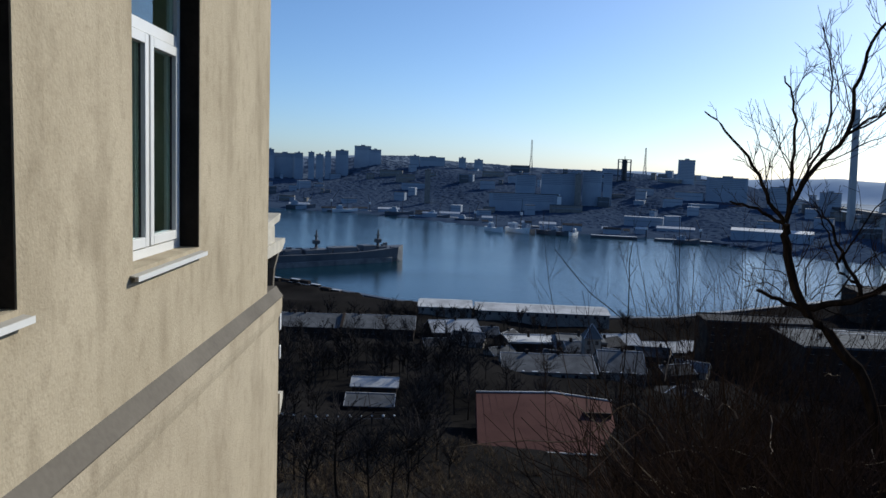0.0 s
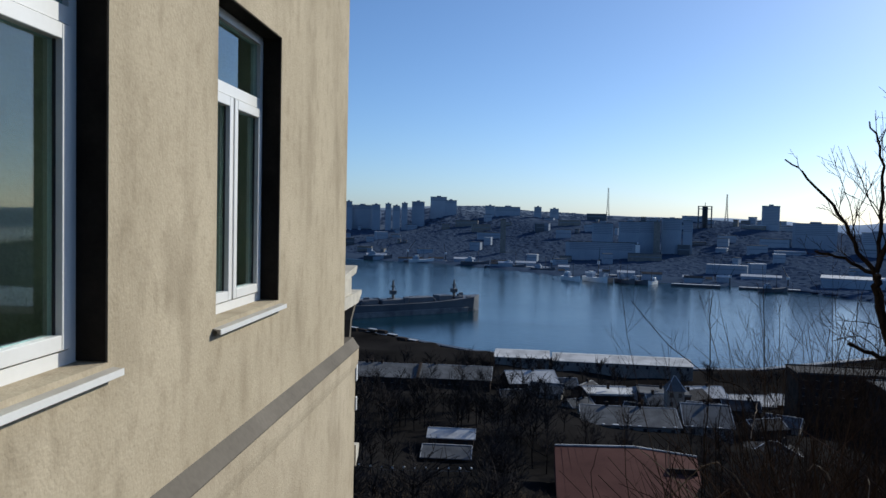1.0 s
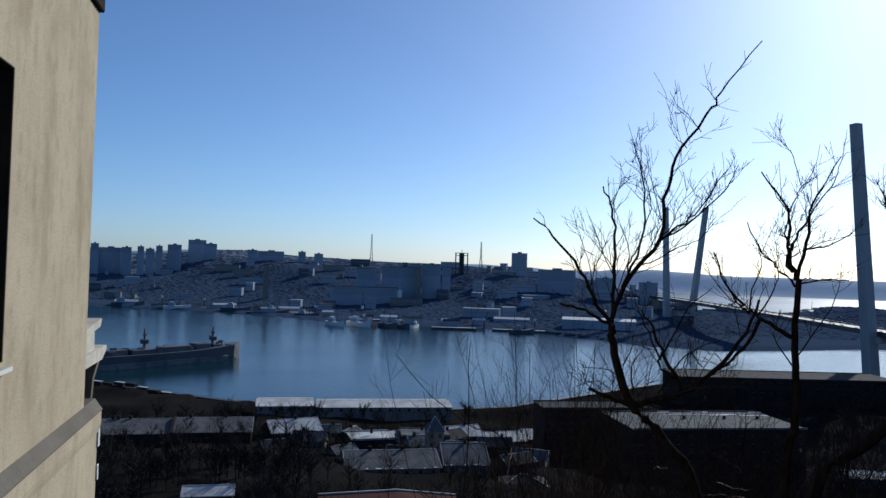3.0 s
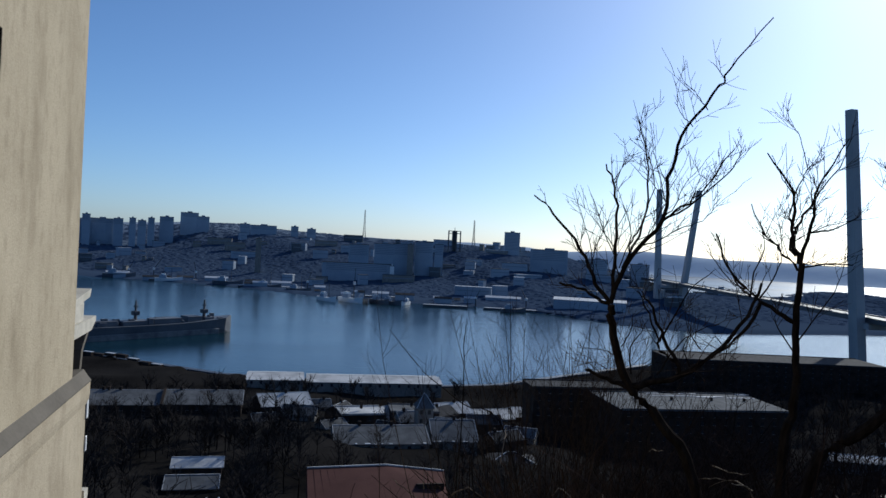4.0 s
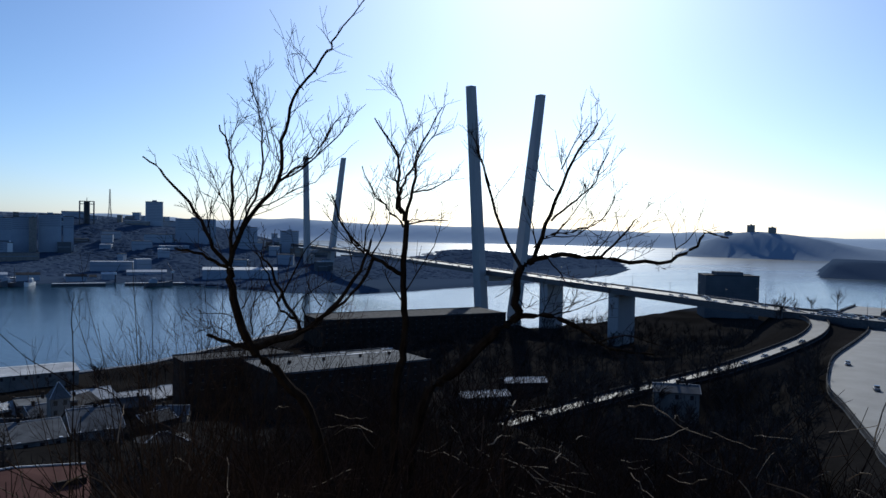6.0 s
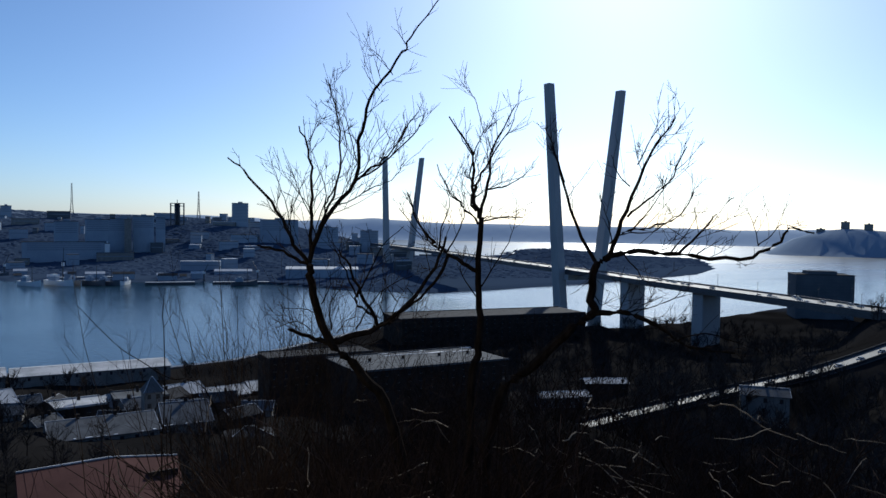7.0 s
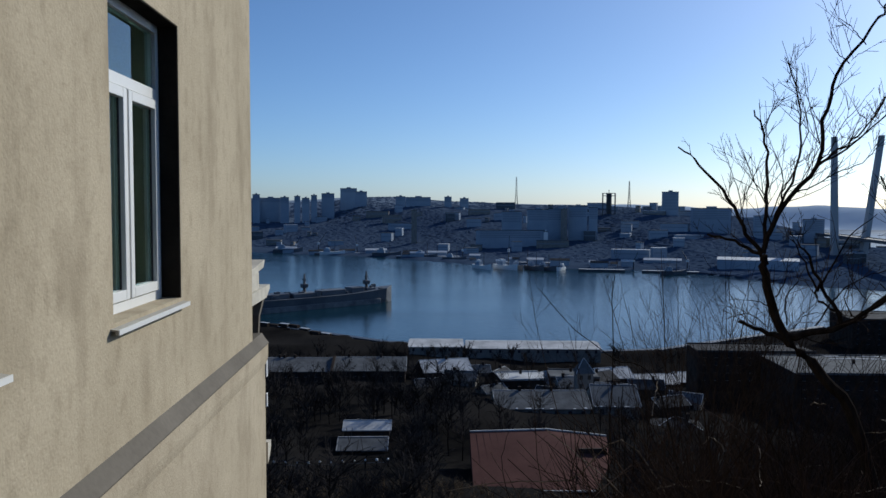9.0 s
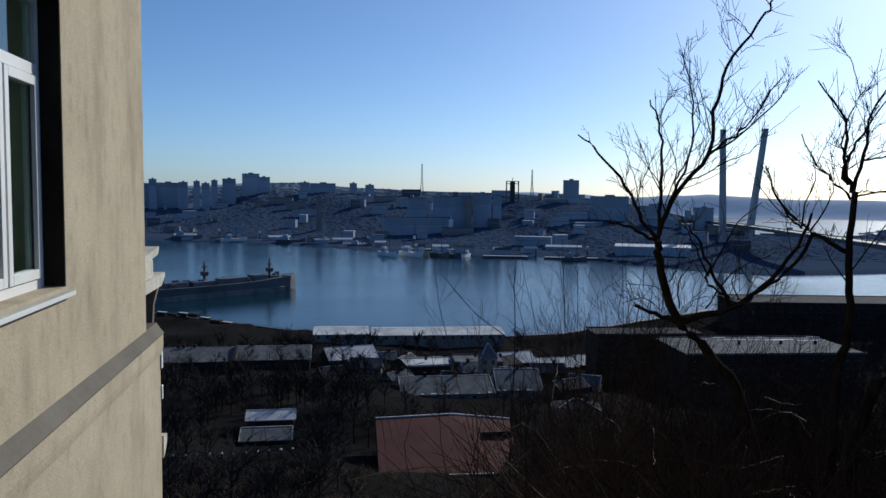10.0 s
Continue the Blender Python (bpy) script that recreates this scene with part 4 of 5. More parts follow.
tree.limb([(2.77, 2.87, 90.42), (2.86, 2.81, 90.58), (2.90, 2.80, 90.71), (2.94, 2.79, 90.77)], 0.0045, 0.0012)
tree.limb([(2.67, 2.93, 90.15), (2.76, 2.85, 90.22), (2.86, 2.76, 90.27), (2.99, 2.65, 90.30)], 0.0042, 0.0012)
tree.limb([(2.71, 2.90, 89.98), (2.74, 2.89, 90.03), (2.79, 2.85, 90.03), (2.91, 2.76, 90.02)], 0.005, 0.0014)
tree.limb([(2.72, 2.90, 90.57), (2.69, 2.93, 90.74), (2.67, 2.96, 90.81), (2.61, 3.02, 90.90)], 0.003, 0.0011)
tree.limb([(2.51, 3.06, 89.82), (2.46, 3.12, 89.88), (2.42, 3.16, 89.99), (2.37, 3.21, 90.12)], 0.007, 0.002)
tree.limb([(2.51, 3.06, 89.82), (2.51, 3.04, 89.96), (2.54, 3.00, 90.10), (2.51, 3.01, 90.27)], 0.006, 0.0015)
tree.limb([(2.54, 3.03, 89.80), (2.61, 3.00, 89.93), (2.65, 2.99, 90.06), (2.62, 3.03, 90.21)], 0.006, 0.0015)
tree.limb([(2.48, 3.08, 89.86), (2.41, 3.11, 89.90), (2.32, 3.17, 90.03), (2.28, 3.18, 90.08)], 0.005, 0.0014)
tree.limb([(2.72, 2.90, 89.59), (2.80, 2.86, 89.73), (2.89, 2.81, 89.92), (2.92, 2.80, 90.08)], 0.005, 0.0014)
tree.limb([(2.71, 2.91, 89.51), (2.62, 2.95, 89.65), (2.59, 2.95, 89.72)], 0.005, 0.002)
tree.limb([(2.30, 3.22, 89.48), (2.24, 3.26, 89.58), (2.22, 3.28, 89.69)], 0.004, 0.0014)
tree.done()
tree = NearTree((2.8, 3.1, 87.6), "leaning bare tree with long level limbs", 37)
tree.limb([(2.8, 3.1, 87.6), (2.92, 2.97, 88.79), (3.07, 2.81, 89.06), (3.22, 2.66, 89.29), (3.34, 2.53, 89.43), (3.32, 2.54, 89.55), (3.34, 2.52, 89.72), (3.4, 2.46, 89.79)], 0.037, 0.022)
tree.limb([(3.39, 2.47, 89.78), (3.52, 2.33, 89.84), (3.68, 2.16, 89.81), (3.93, 1.89, 89.8), (4.06, 1.75, 89.88), (4.12, 1.69, 89.99), (4.21, 1.59, 89.96)], 0.018, 0.005)
tree.limb([(3.4, 2.46, 89.78), (3.47, 2.38, 90.09), (3.56, 2.29, 90.43), (3.66, 2.18, 90.66)], 0.016, 0.004)
tree.limb([(3.35, 2.51, 89.73), (3.26, 2.61, 89.98), (3.17, 2.71, 90.38), (3.13, 2.75, 90.56)], 0.013, 0.004)
tree.limb([(3.33, 2.54, 89.43), (3.48, 2.37, 89.44), (3.62, 2.22, 89.36), (3.74, 2.1, 89.25), (3.92, 1.9, 89.22)], 0.02, 0.006)
tree.limb([(3.47, 2.38, 90.05), (3.55, 2.30, 90.15), (3.63, 2.21, 90.25), (3.71, 2.13, 90.48)], 0.008, 0.003)
tree.limb([(3.45, 2.40, 89.95), (3.56, 2.28, 89.98), (3.68, 2.16, 90.05), (3.75, 2.1, 90.2)], 0.008, 0.003)
tree.limb([(3.68, 2.16, 89.81), (3.79, 2.04, 89.99), (3.85, 1.98, 90.08)], 0.009, 0.003)
tree.limb([(3.48, 2.37, 90.23), (3.43, 2.43, 90.31), (3.40, 2.46, 90.43)], 0.005, 0.002)
tree.limb([(3.51, 2.34, 90.37), (3.55, 2.30, 90.49), (3.62, 2.23, 90.64), (3.65, 2.19, 90.67)], 0.005, 0.0014)
tree.limb([(3.40, 2.46, 89.87), (3.47, 2.40, 89.94), (3.59, 2.28, 89.95), (3.69, 2.19, 90.05), (3.84, 2.03, 90.09)], 0.006, 0.0014)
tree.limb([(3.66, 2.19, 89.83), (3.72, 2.12, 89.95), (3.76, 2.08, 90.06)], 0.005, 0.0014)
tree.limb([(3.41, 2.45, 89.89), (3.38, 2.46, 90.02), (3.33, 2.49, 90.20)], 0.005, 0.0014)
tree.limb([(3.49, 2.37, 89.95), (3.60, 2.26, 90.15), (3.68, 2.20, 90.33), (3.73, 2.16, 90.51)], 0.0042, 0.0012)
tree.limb([(3.66, 2.18, 89.27), (3.80, 2.03, 89.33), (3.97, 1.86, 89.27), (4.04, 1.78, 89.22)], 0.006, 0.002)
tree.limb([(3.41, 2.44, 89.43), (3.57, 2.30, 89.47), (3.71, 2.16, 89.55), (3.79, 2.09, 89.58)], 0.006, 0.0015)
tree.limb([(4.00, 1.82, 89.88), (4.05, 1.77, 89.94), (4.09, 1.72, 90.01), (4.19, 1.62, 89.96)], 0.004, 0.0014)
tree.limb([(4.00, 1.82, 89.88), (3.99, 1.84, 89.99), (3.95, 1.88, 90.12)], 0.0036, 0.0012)
tree.limb([(3.44, 2.41, 89.83), (3.53, 2.34, 89.71), (3.57, 2.32, 89.64), (3.65, 2.25, 89.65)], 0.005, 0.0014)
tree.limb([(3.20, 2.67, 90.26), (3.16, 2.71, 90.43), (3.12, 2.76, 90.52)], 0.0036, 0.0014)
tree.limb([(3.36, 2.50, 89.75), (3.32, 2.57, 89.62), (3.26, 2.66, 89.54)], 0.005, 0.0014)
tree.limb([(3.44, 2.42, 89.43), (3.49, 2.38, 89.57), (3.50, 2.38, 89.64)], 0.004, 0.0012)
tree.limb([(3.56, 2.29, 89.34), (3.65, 2.20, 89.37), (3.75, 2.09, 89.46)], 0.004, 0.0012)
tree.limb([(3.34, 2.53, 89.55), (3.38, 2.49, 89.48), (3.42, 2.47, 89.56)], 0.004, 0.0012)
tree.limb([(3.75, 2.08, 89.81), (3.81, 2.03, 89.87), (3.87, 1.96, 89.86)], 0.003, 0.0012)
tree.done()

# ---- brush, shoots and woodland ----


def shrub(t, rnd, base, height, stems, r, depth):
    for _ in range(stems):
        a = rnd.uniform(0, math.tau)
        lean = rnd.uniform(0.05, 1.0)
        go = Vector((math.cos(a) * lean, math.sin(a) * lean, 1)).normalized()
        n, length = 4, height * rnd.uniform(0.55, 1.1)
        pts = [base + Vector((rnd.gauss(0, 0.12), rnd.gauss(0, 0.12), -0.1))]
        for _ in range(n):
            go = (go + Vector((rnd.gauss(0, 0.24), rnd.gauss(0, 0.24), rnd.gauss(0.02, 0.14)))).normalized()
            pts.append(pts[-1] + go * length / n)
        t.tube(pts, r, r * 0.35, 3)
        for _ in range(depth):
            k = rnd.randrange(1, n)
            d = (pts[k + 1] - pts[k]).normalized()
            side = Vector((rnd.gauss(0, 1), rnd.gauss(0, 1), rnd.gauss(0.3, 0.5))).normalized()
            q = (d * 0.8 + side * 1.2).normalized()
            ln = length * rnd.uniform(0.2, 0.5)
            p1 = pts[k] + q * ln * 0.5
            q = (q + Vector((rnd.gauss(0, 0.2), rnd.gauss(0, 0.2), rnd.gauss(0.15, 0.2)))).normalized()
            t.tube([pts[k], p1, p1 + q * ln * 0.5], r * 0.55, r * 0.25, 3)


def brush_field(name, label, count, seed, spot, height, stems, r, depth, mat):
    rnd = random.Random(seed)
    t = Tubes(3)
    for _ in range(count):
        x, y = spot(rnd)
        base = Vector((x, y, ground_height(x, y)))
        shrub(t, rnd, base, rnd.uniform(*height), rnd.randint(*stems), r, depth)
    return tagged(t.part(name, mat), label, "brush", kind="stuff")


def polar(rnd, a0, a1, d0, d1, power=1.0):
    a, d = radians(rnd.uniform(a0, a1)), d0 + (d1 - d0) * rnd.random() ** power
    return math.sin(a) * d - 0.2, math.cos(a) * d - 1.0


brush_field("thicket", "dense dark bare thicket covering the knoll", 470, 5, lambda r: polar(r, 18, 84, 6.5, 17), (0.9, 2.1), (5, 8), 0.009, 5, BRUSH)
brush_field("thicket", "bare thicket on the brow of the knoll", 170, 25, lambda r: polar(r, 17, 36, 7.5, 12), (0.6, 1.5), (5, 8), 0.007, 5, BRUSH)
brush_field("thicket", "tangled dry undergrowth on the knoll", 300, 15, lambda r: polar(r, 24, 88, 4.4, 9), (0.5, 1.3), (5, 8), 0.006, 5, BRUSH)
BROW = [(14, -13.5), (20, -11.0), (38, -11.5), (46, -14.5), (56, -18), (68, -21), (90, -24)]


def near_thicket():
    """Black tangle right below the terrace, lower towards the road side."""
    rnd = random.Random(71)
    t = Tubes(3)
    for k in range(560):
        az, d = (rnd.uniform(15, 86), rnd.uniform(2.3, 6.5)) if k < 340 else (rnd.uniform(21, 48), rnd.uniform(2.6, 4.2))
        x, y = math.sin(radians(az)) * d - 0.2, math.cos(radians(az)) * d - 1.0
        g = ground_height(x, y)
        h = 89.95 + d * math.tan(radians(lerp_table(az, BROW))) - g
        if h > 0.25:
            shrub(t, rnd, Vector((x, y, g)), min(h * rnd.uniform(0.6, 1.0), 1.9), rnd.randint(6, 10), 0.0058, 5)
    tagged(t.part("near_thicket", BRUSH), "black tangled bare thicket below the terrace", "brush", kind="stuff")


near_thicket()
brush_field("dry_scrub", "pale brown dry scrub catching low sun on the slope", 280, 17, lambda r: polar(r, -13, 15, 22, 62), (0.8, 2.0), (6, 9), 0.016, 4, DRY)


def upright_shoots():
    """Slim upright suckers with short side twigs at the edge of the thicket."""
    rnd = random.Random(6)
    t = Tubes(3)
    for _ in range(95):
        az, d = rnd.gauss(21.5, 3.2), rnd.uniform(6.6, 9.0)
        x, y = math.sin(radians(az)) * d - 0.2, math.cos(radians(az)) * d - 1.0
        go = Vector((rnd.gauss(0, 0.16), rnd.gauss(0, 0.16), 1)).normalized()
        p = Vector((x, y, ground_height(x, y) - 0.1))
        length = (88.85 + rnd.gauss(0, 0.32) - p.z) / go.z
        pts = [p]
        for _ in range(6):
            go = (go + Vector((rnd.gauss(0, 0.07), rnd.gauss(0, 0.07), 0.02))).normalized()
            pts.append(pts[-1] + go * length / 6)
        t.tube(pts, 0.009, 0.0022, 3)
        for _ in range(7):
            k = rnd.randrange(3, 6)
            grow(t, rnd, pts[k].lerp(pts[k + 1], rnd.random()), go, rnd.uniform(0.2, 0.65), 0.005, 1)
    tagged(t.part("tall_shoots", TWIG), "thin tall bare shoots at the edge of the thicket", "brush", kind="stuff")


upright_shoots()
brush_field("slope_brush", "bare brown scrub on the steep slope", 540, 7, lambda r: polar(r, -16, 40, 26, 120, 0.7), (1.2, 3.0), (6, 9), 0.024, 3, BRUSH)
brush_field("slope_scrub", "pale brown winter scrub on the slope above the red roof", 620, 27, lambda r: polar(r, -13, 17, 62, 150, 0.8), (1.4, 3.6), (6, 9), 0.042, 2, DRY)
brush_field("slope_brush", "bare scrub on the hillside below the road", 500, 8, lambda r: polar(r, 24, 86, 20, 190, 0.8), (1.5, 4.0), (6, 9), 0.04, 2, BRUSH)


def long_shoot(name, pts, r, label, bark=BARK):
    x, y, z = pts[0]
    if z > ground_height(x, y):
        pts = [(x + 0.06, y, ground_height(x + 0.06, y) - 0.1)] + pts
    t = Tubes(5)
    t.tube(smooth_line(pts, 5, 0.004), r, r * 0.35)
    rnd = random.Random(len(name) + int(pts[0][0] * 10))
    ob = thing(name, pts[0], 0, label, "shoot")
    t.v = [v - Vector(pts[0]) for v in t.v]
    t.part("stem", bark, ob)
    tw = Tubes(3)
    line = [p - Vector(pts[0]) for p in smooth_line(pts, 5)]
    for k in range(4, len(line) - 2, 5):
        grow(tw, rnd, line[k], (line[k + 1] - line[k]).normalized(), 0.14, r, 0)
    tagged(tw.part("twig_spray", TWIG, ob), kind="stuff")


long_shoot("bare_shoot", [(0.98, 3.8, 86.0), (0.98, 3.8, 88.28), (1.0, 3.8, 88.91), (0.99, 3.8, 89.4), (1.0, 3.8, 89.57)], 0.0055, "single upright bare shoot")
long_shoot("bare_shoot", [(1.6, 3.75, 87.3), (1.3, 3.75, 88.8), (1.0, 3.8, 89.03), (0.75, 3.83, 89.22), (0.52, 3.88, 89.48)], 0.0055, "thin arching bare shoot")
long_shoot("bare_shoot", [(1.9, 3.6, 86.9), (1.15, 3.7, 88.45), (0.75, 3.9, 88.2), (0.35, 4.1, 88.12), (-0.05, 4.2, 88.02)], 0.007, "pale low arching shoot catching the sun", SUNLIT_BARK)
long_shoot("bare_shoot", [(1.01, 2.64, 88.23), (0.80, 2.75, 88.52), (0.62, 2.85, 88.67), (0.49, 2.93, 88.77), (0.42, 2.99, 88.81)], 0.0048, "pale leaning shoot lit by low sun", SUNLIT_BARK)
long_shoot("bare_shoot", [(0.95, 2.66, 88.19), (0.72, 2.77, 88.51), (0.58, 2.86, 88.73), (0.57, 2.91, 88.87)], 0.0042, "pale leaning shoot lit by low sun", SUNLIT_BARK)
long_shoot("bare_shoot", [(0.79, 2.70, 88.21), (0.80, 2.75, 88.73), (0.79, 2.81, 88.95), (0.81, 2.85, 89.07)], 0.006, "upright dark shoot with a broken tip")
long_shoot("bare_shoot", [(0.37, 2.79, 88.19), (0.25, 2.86, 88.41), (0.19, 2.92, 88.64), (0.23, 2.97, 88.80)], 0.004, "thin bare shoot in front of the slope")

# short pale stems added as painted glints of sun in the dark brush
rnd = random.Random(61)
lit = Tubes(4)
for _ in range(210):
    x, y = polar(rnd, 16, 84, 3.2, 9.5)
    z = ground_height(x, y) + rnd.uniform(0.25, 1.3)
    a, ln = rnd.uniform(0, math.tau), rnd.uniform(0.1, 0.42)
    d = Vector((math.cos(a), math.sin(a), rnd.uniform(-0.3, 0.7)))
    p = Vector((x, y, z))
    line = smooth_line([p, p + d * ln * 0.5 + Vector((0, 0, rnd.uniform(-0.04, 0.05))), p + d * ln], 3, 0.008, rnd)
    lit.tube(line, rnd.uniform(0.003, 0.0065), 0.002)
tagged(lit.part("broken_branches", SUNLIT_BARK), "pale short stems painting sun glints in the thicket", "branches", kind="stuff")

WOODS = []


def tree_parts(seed, height, mat, boughs=26, sprays=7, thick=1.0):
    rnd = random.Random(seed)
    trunk, crown = Tubes(5), Tubes(3)
    trunk.tube(smooth_line([(0, 0, -0.5), (rnd.gauss(0, 0.2), rnd.gauss(0, 0.2), height * 0.35), (rnd.gauss(0, 0.4), rnd.gauss(0, 0.4), height * 0.75)], 3), 0.16, 0.06)
    for _ in range(boughs):
        f = rnd.uniform(0.25, 0.75)
        a = rnd.uniform(0, math.tau)
        go = Vector((math.cos(a), math.sin(a), rnd.uniform(0.3, 1.5))).normalized()
        p = Vector((0, 0, height * f))
        ln = height * rnd.uniform(0.3, 0.55) * (1.2 - f)
        pts = [p]
        for _ in range(3):
            go = (go + Vector((rnd.gauss(0, 0.18), rnd.gauss(0, 0.18), 0.12))).normalized()
            pts.append(pts[-1] + go * ln / 2.2)
        crown.tube(pts, 0.06 * thick, 0.03 * thick, 3)
        for _ in range(sprays):
            k = rnd.randrange(1, 4)
            side = (go + Vector((rnd.gauss(0, 0.7), rnd.gauss(0, 0.7), rnd.gauss(0.2, 0.5)))).normalized()
            crown.tube([pts[k], pts[k] + side * ln * rnd.uniform(0.3, 0.7)], 0.035 * thick, 0.02 * thick, 3)
    return trunk.mesh("trunk", BARK), crown.mesh("crown", mat)


for s in range(5):
    WOODS.append(tree_parts(100 + s, 7.5 + s * 0.9, FARTWIG, 20, 6, 1.2))
LIGHT_WOODS = [tree_parts(200 + s, 7.5 + s * 0.9, FARTWIG, 13, 4, 2.1) for s in range(5)]


def hill_tree(x, y, rnd, grp):
    trunk, crown = rnd.choice(WOODS)
    k = rnd.uniform(0.75, 1.3)
    ob = thing("bare_tree", (x, y, ground_height(x, y)), rnd.uniform(0, 360), "bare grey-brown tree among the hillside houses", "tree", grp)
    ob.scale = (k, k, k)
    for nm, me in (("trunk", trunk), ("crown", crown)):
        o = new(nm, me)
        o.parent = ob


HOUSE_SPOTS = [(-58, 342, 34), (-20, 341, 28), (12, 348, 18), (19, 330, 13), (43, 318, 15), (66, 322, 16), (42, 262, 22), (68, 264, 15), (25, 160, 24), (-14, 202, 11),
               (176, 290, 48), (142, 323, 30), (86, 250, 12)]
rnd = random.Random(41)
made = 0
while made < 285:
    a, d = radians(rnd.uniform(-16, 62)), rnd.uniform(95, 330) if made < 200 else rnd.uniform(70, 200)
    x, y = math.sin(a) * d, math.cos(a) * d
    if any(math.hypot(x - hx, y - hy) < hr for hx, hy, hr in HOUSE_SPOTS) or (a > 0.5 and y < 205) or (0.05 < a < 0.25 and d < 152) or (-0.13 < a < -0.02 and 120 < d < 200):
        continue
    hill_tree(x, y, rnd, "bare trees on the town slope")
    made += 1


def joined_trees(name, label, count, spot):
    v, f = [], []
    for _ in range(count):
        x, y = spot()
        m = pose(x, y, ground_height(x, y), 0, 0, rnd.uniform(0, 360)) @ Matrix.Scale(rnd.uniform(0.75, 1.3), 4)
        for me in rnd.choice(LIGHT_WOODS):
            b = len(v)
            v += [tuple(m @ p.co) for p in me.vertices]
            f += [tuple(b + k for k in p.vertices) for p in me.polygons]
    me = bpy.data.meshes.new(name)
    me.from_pydata(v, [], f)
    me.materials.append(FARTWIG)
    tagged(new(name, me), label, "trees", kind="stuff")


joined_trees("roadside_trees", "bare dark trees under the bridge approach", 330, lambda: (rnd.uniform(250, 480), rnd.uniform(205, 430)))
joined_trees("roadside_trees", "bare dark trees below the slip road", 60, lambda: (rnd.uniform(90, 215), rnd.uniform(100, 165)))
joined_trees("roadside_trees", "bare dark trees round the bridge piers", 260, lambda: (rnd.uniform(250, 560), rnd.uniform(300, 455)))


def gully_spot():
    a, d = radians(rnd.uniform(47, 65)), rnd.uniform(120, 340)
    return math.sin(a) * d, math.cos(a) * d


joined_trees("gully_trees", "black bare trees in the gully between the roads", 420, gully_spot)
joined_trees("quayside_trees", "bare dark trees between the quay and the houses", 110, lambda: (rnd.uniform(-110, 240), rnd.uniform(365, 408)))
joined_trees("slope_trees", "bare dark trees on the lower slope", 110, lambda: (rnd.uniform(-75, 12), rnd.uniform(212, 262)))


def far_woods():
    """Clumps of bare woodland on the far hills, too small to count."""
    rnd = random.Random(9)
    v, f = [], []
    n = 0
    while n < 26000:
        az, d = rnd.uniform(-17, 53), rnd.uniform(880, 2600)
        x, y = math.sin(radians(az)) * d, math.cos(radians(az)) * d
        z = ground_height(x, y)
        n += 1
        if z < 3.2:
            continue
        w, h = rnd.uniform(6, 13), rnd.uniform(0.5, 1.5)
        b = len(v)
        ring = [(math.cos(k * 1.2566 + w) * w * rnd.uniform(0.6, 1.1), math.sin(k * 1.2566 + w) * w * rnd.uniform(0.6, 1.1)) for k in range(5)]
        v += [(x + p, y + q, z - 1) for p, q in ring] + [(x + p * 0.6, y + q * 0.6, z + h * rnd.uniform(0.4, 0.9)) for p, q in ring] + [(x + rnd.uniform(-2, 2), y, z + h)]
        for k in range(5):
            f.append((b + k, b + (k + 1) % 5, b + 5 + (k + 1) % 5, b + 5 + k))
            f.append((b + 5 + k, b + 5 + (k + 1) % 5, b + 10))
    me = bpy.data.meshes.new("far_woods")
    me.from_pydata(v, [], f)
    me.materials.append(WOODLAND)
    me.polygons.foreach_set("use_smooth", [True] * len(me.polygons))
    tagged(new("far_woods", me), "dark hazy winter woodland on the far hillside", "woodland", kind="stuff")


far_woods()

# ---- far shore: blocks, towers, masts ----


def bearing(az, d):
    return math.sin(radians(az)) * d, math.cos(radians(az)) * d


def far_block(name, az, d, w, top, depth, label, mat=None, cat="apartment block", floors=0):
    x, y = bearing(az, d)
    base = ground_height(x, y) - 3
    ob = thing(name, (x, y, base), -az, label, cat)
    h = top - base
    part("wall", boxed(-w / 2, w / 2, 0, depth, 0, h), mat or WALL_HAZED, ob)
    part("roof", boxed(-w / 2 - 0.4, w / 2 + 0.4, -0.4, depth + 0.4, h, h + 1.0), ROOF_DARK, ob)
    part("lift_house", boxed(-w * 0.12, w * 0.14, depth * 0.3, depth * 0.7, h + 1.0, h + 4), mat or WALL_HAZED, ob)
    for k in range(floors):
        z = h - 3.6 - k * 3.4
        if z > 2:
            part("window", boxed(-w * 0.44, w * 0.44, -0.12, 0.1, z, z + 1.5), HAZED_GLASS, ob)
    return ob


TOWER_L = "grey panel tower block on the far ridge"
SLAB_L = "long grey panel apartment block on the far hill"
for az, w, top in ((-11.6, 19, 123), (-9.6, 23, 116), (-8.7, 16, 119), (-8.1, 20, 114), (-7.5, 16, 122), (2.3, 20, 119), (3.5, 24, 115)):
    far_block("tower_block", az, 2150, w, top, 18, TOWER_L, floors=4)
for az, w, top in ((-10.6, 58, 114), (-6.5, 35, 127), (-1.2, 26, 120), (0.1, 70, 118), (-12.6, 60, 112), (-13.6, 24, 120)):
    far_block("slab_block", az, 2170, w, top, 16, SLAB_L, floors=3)
far_block("hilltop_block", -5.0, 2230, 47, 143, 30, "large stepped block crowning the far hill", floors=3)
far_block("hilltop_block", -4.1, 2230, 34, 134, 30, "lower wing of the hilltop block", floors=2)
far_block("narrow_block", -0.2, 1600, 11, 84, 14, "narrow pale block on the hillside", WALL_PALE)
for az, w, top in ((7.0, 40, 82), (8.9, 42, 86), (10.2, 36, 87), (11.8, 37, 93), (12.9, 17, 90), (21.0, 74, 90), (24.5, 40, 76), (27.5, 36, 70)):
    far_block("slab_block", az, 1560, w, top, 18, SLAB_L, floors=6)
far_block("pale_block", 10.8, 1540, 12, 87, 14, "pale end of an apartment block", WALL_PALE)
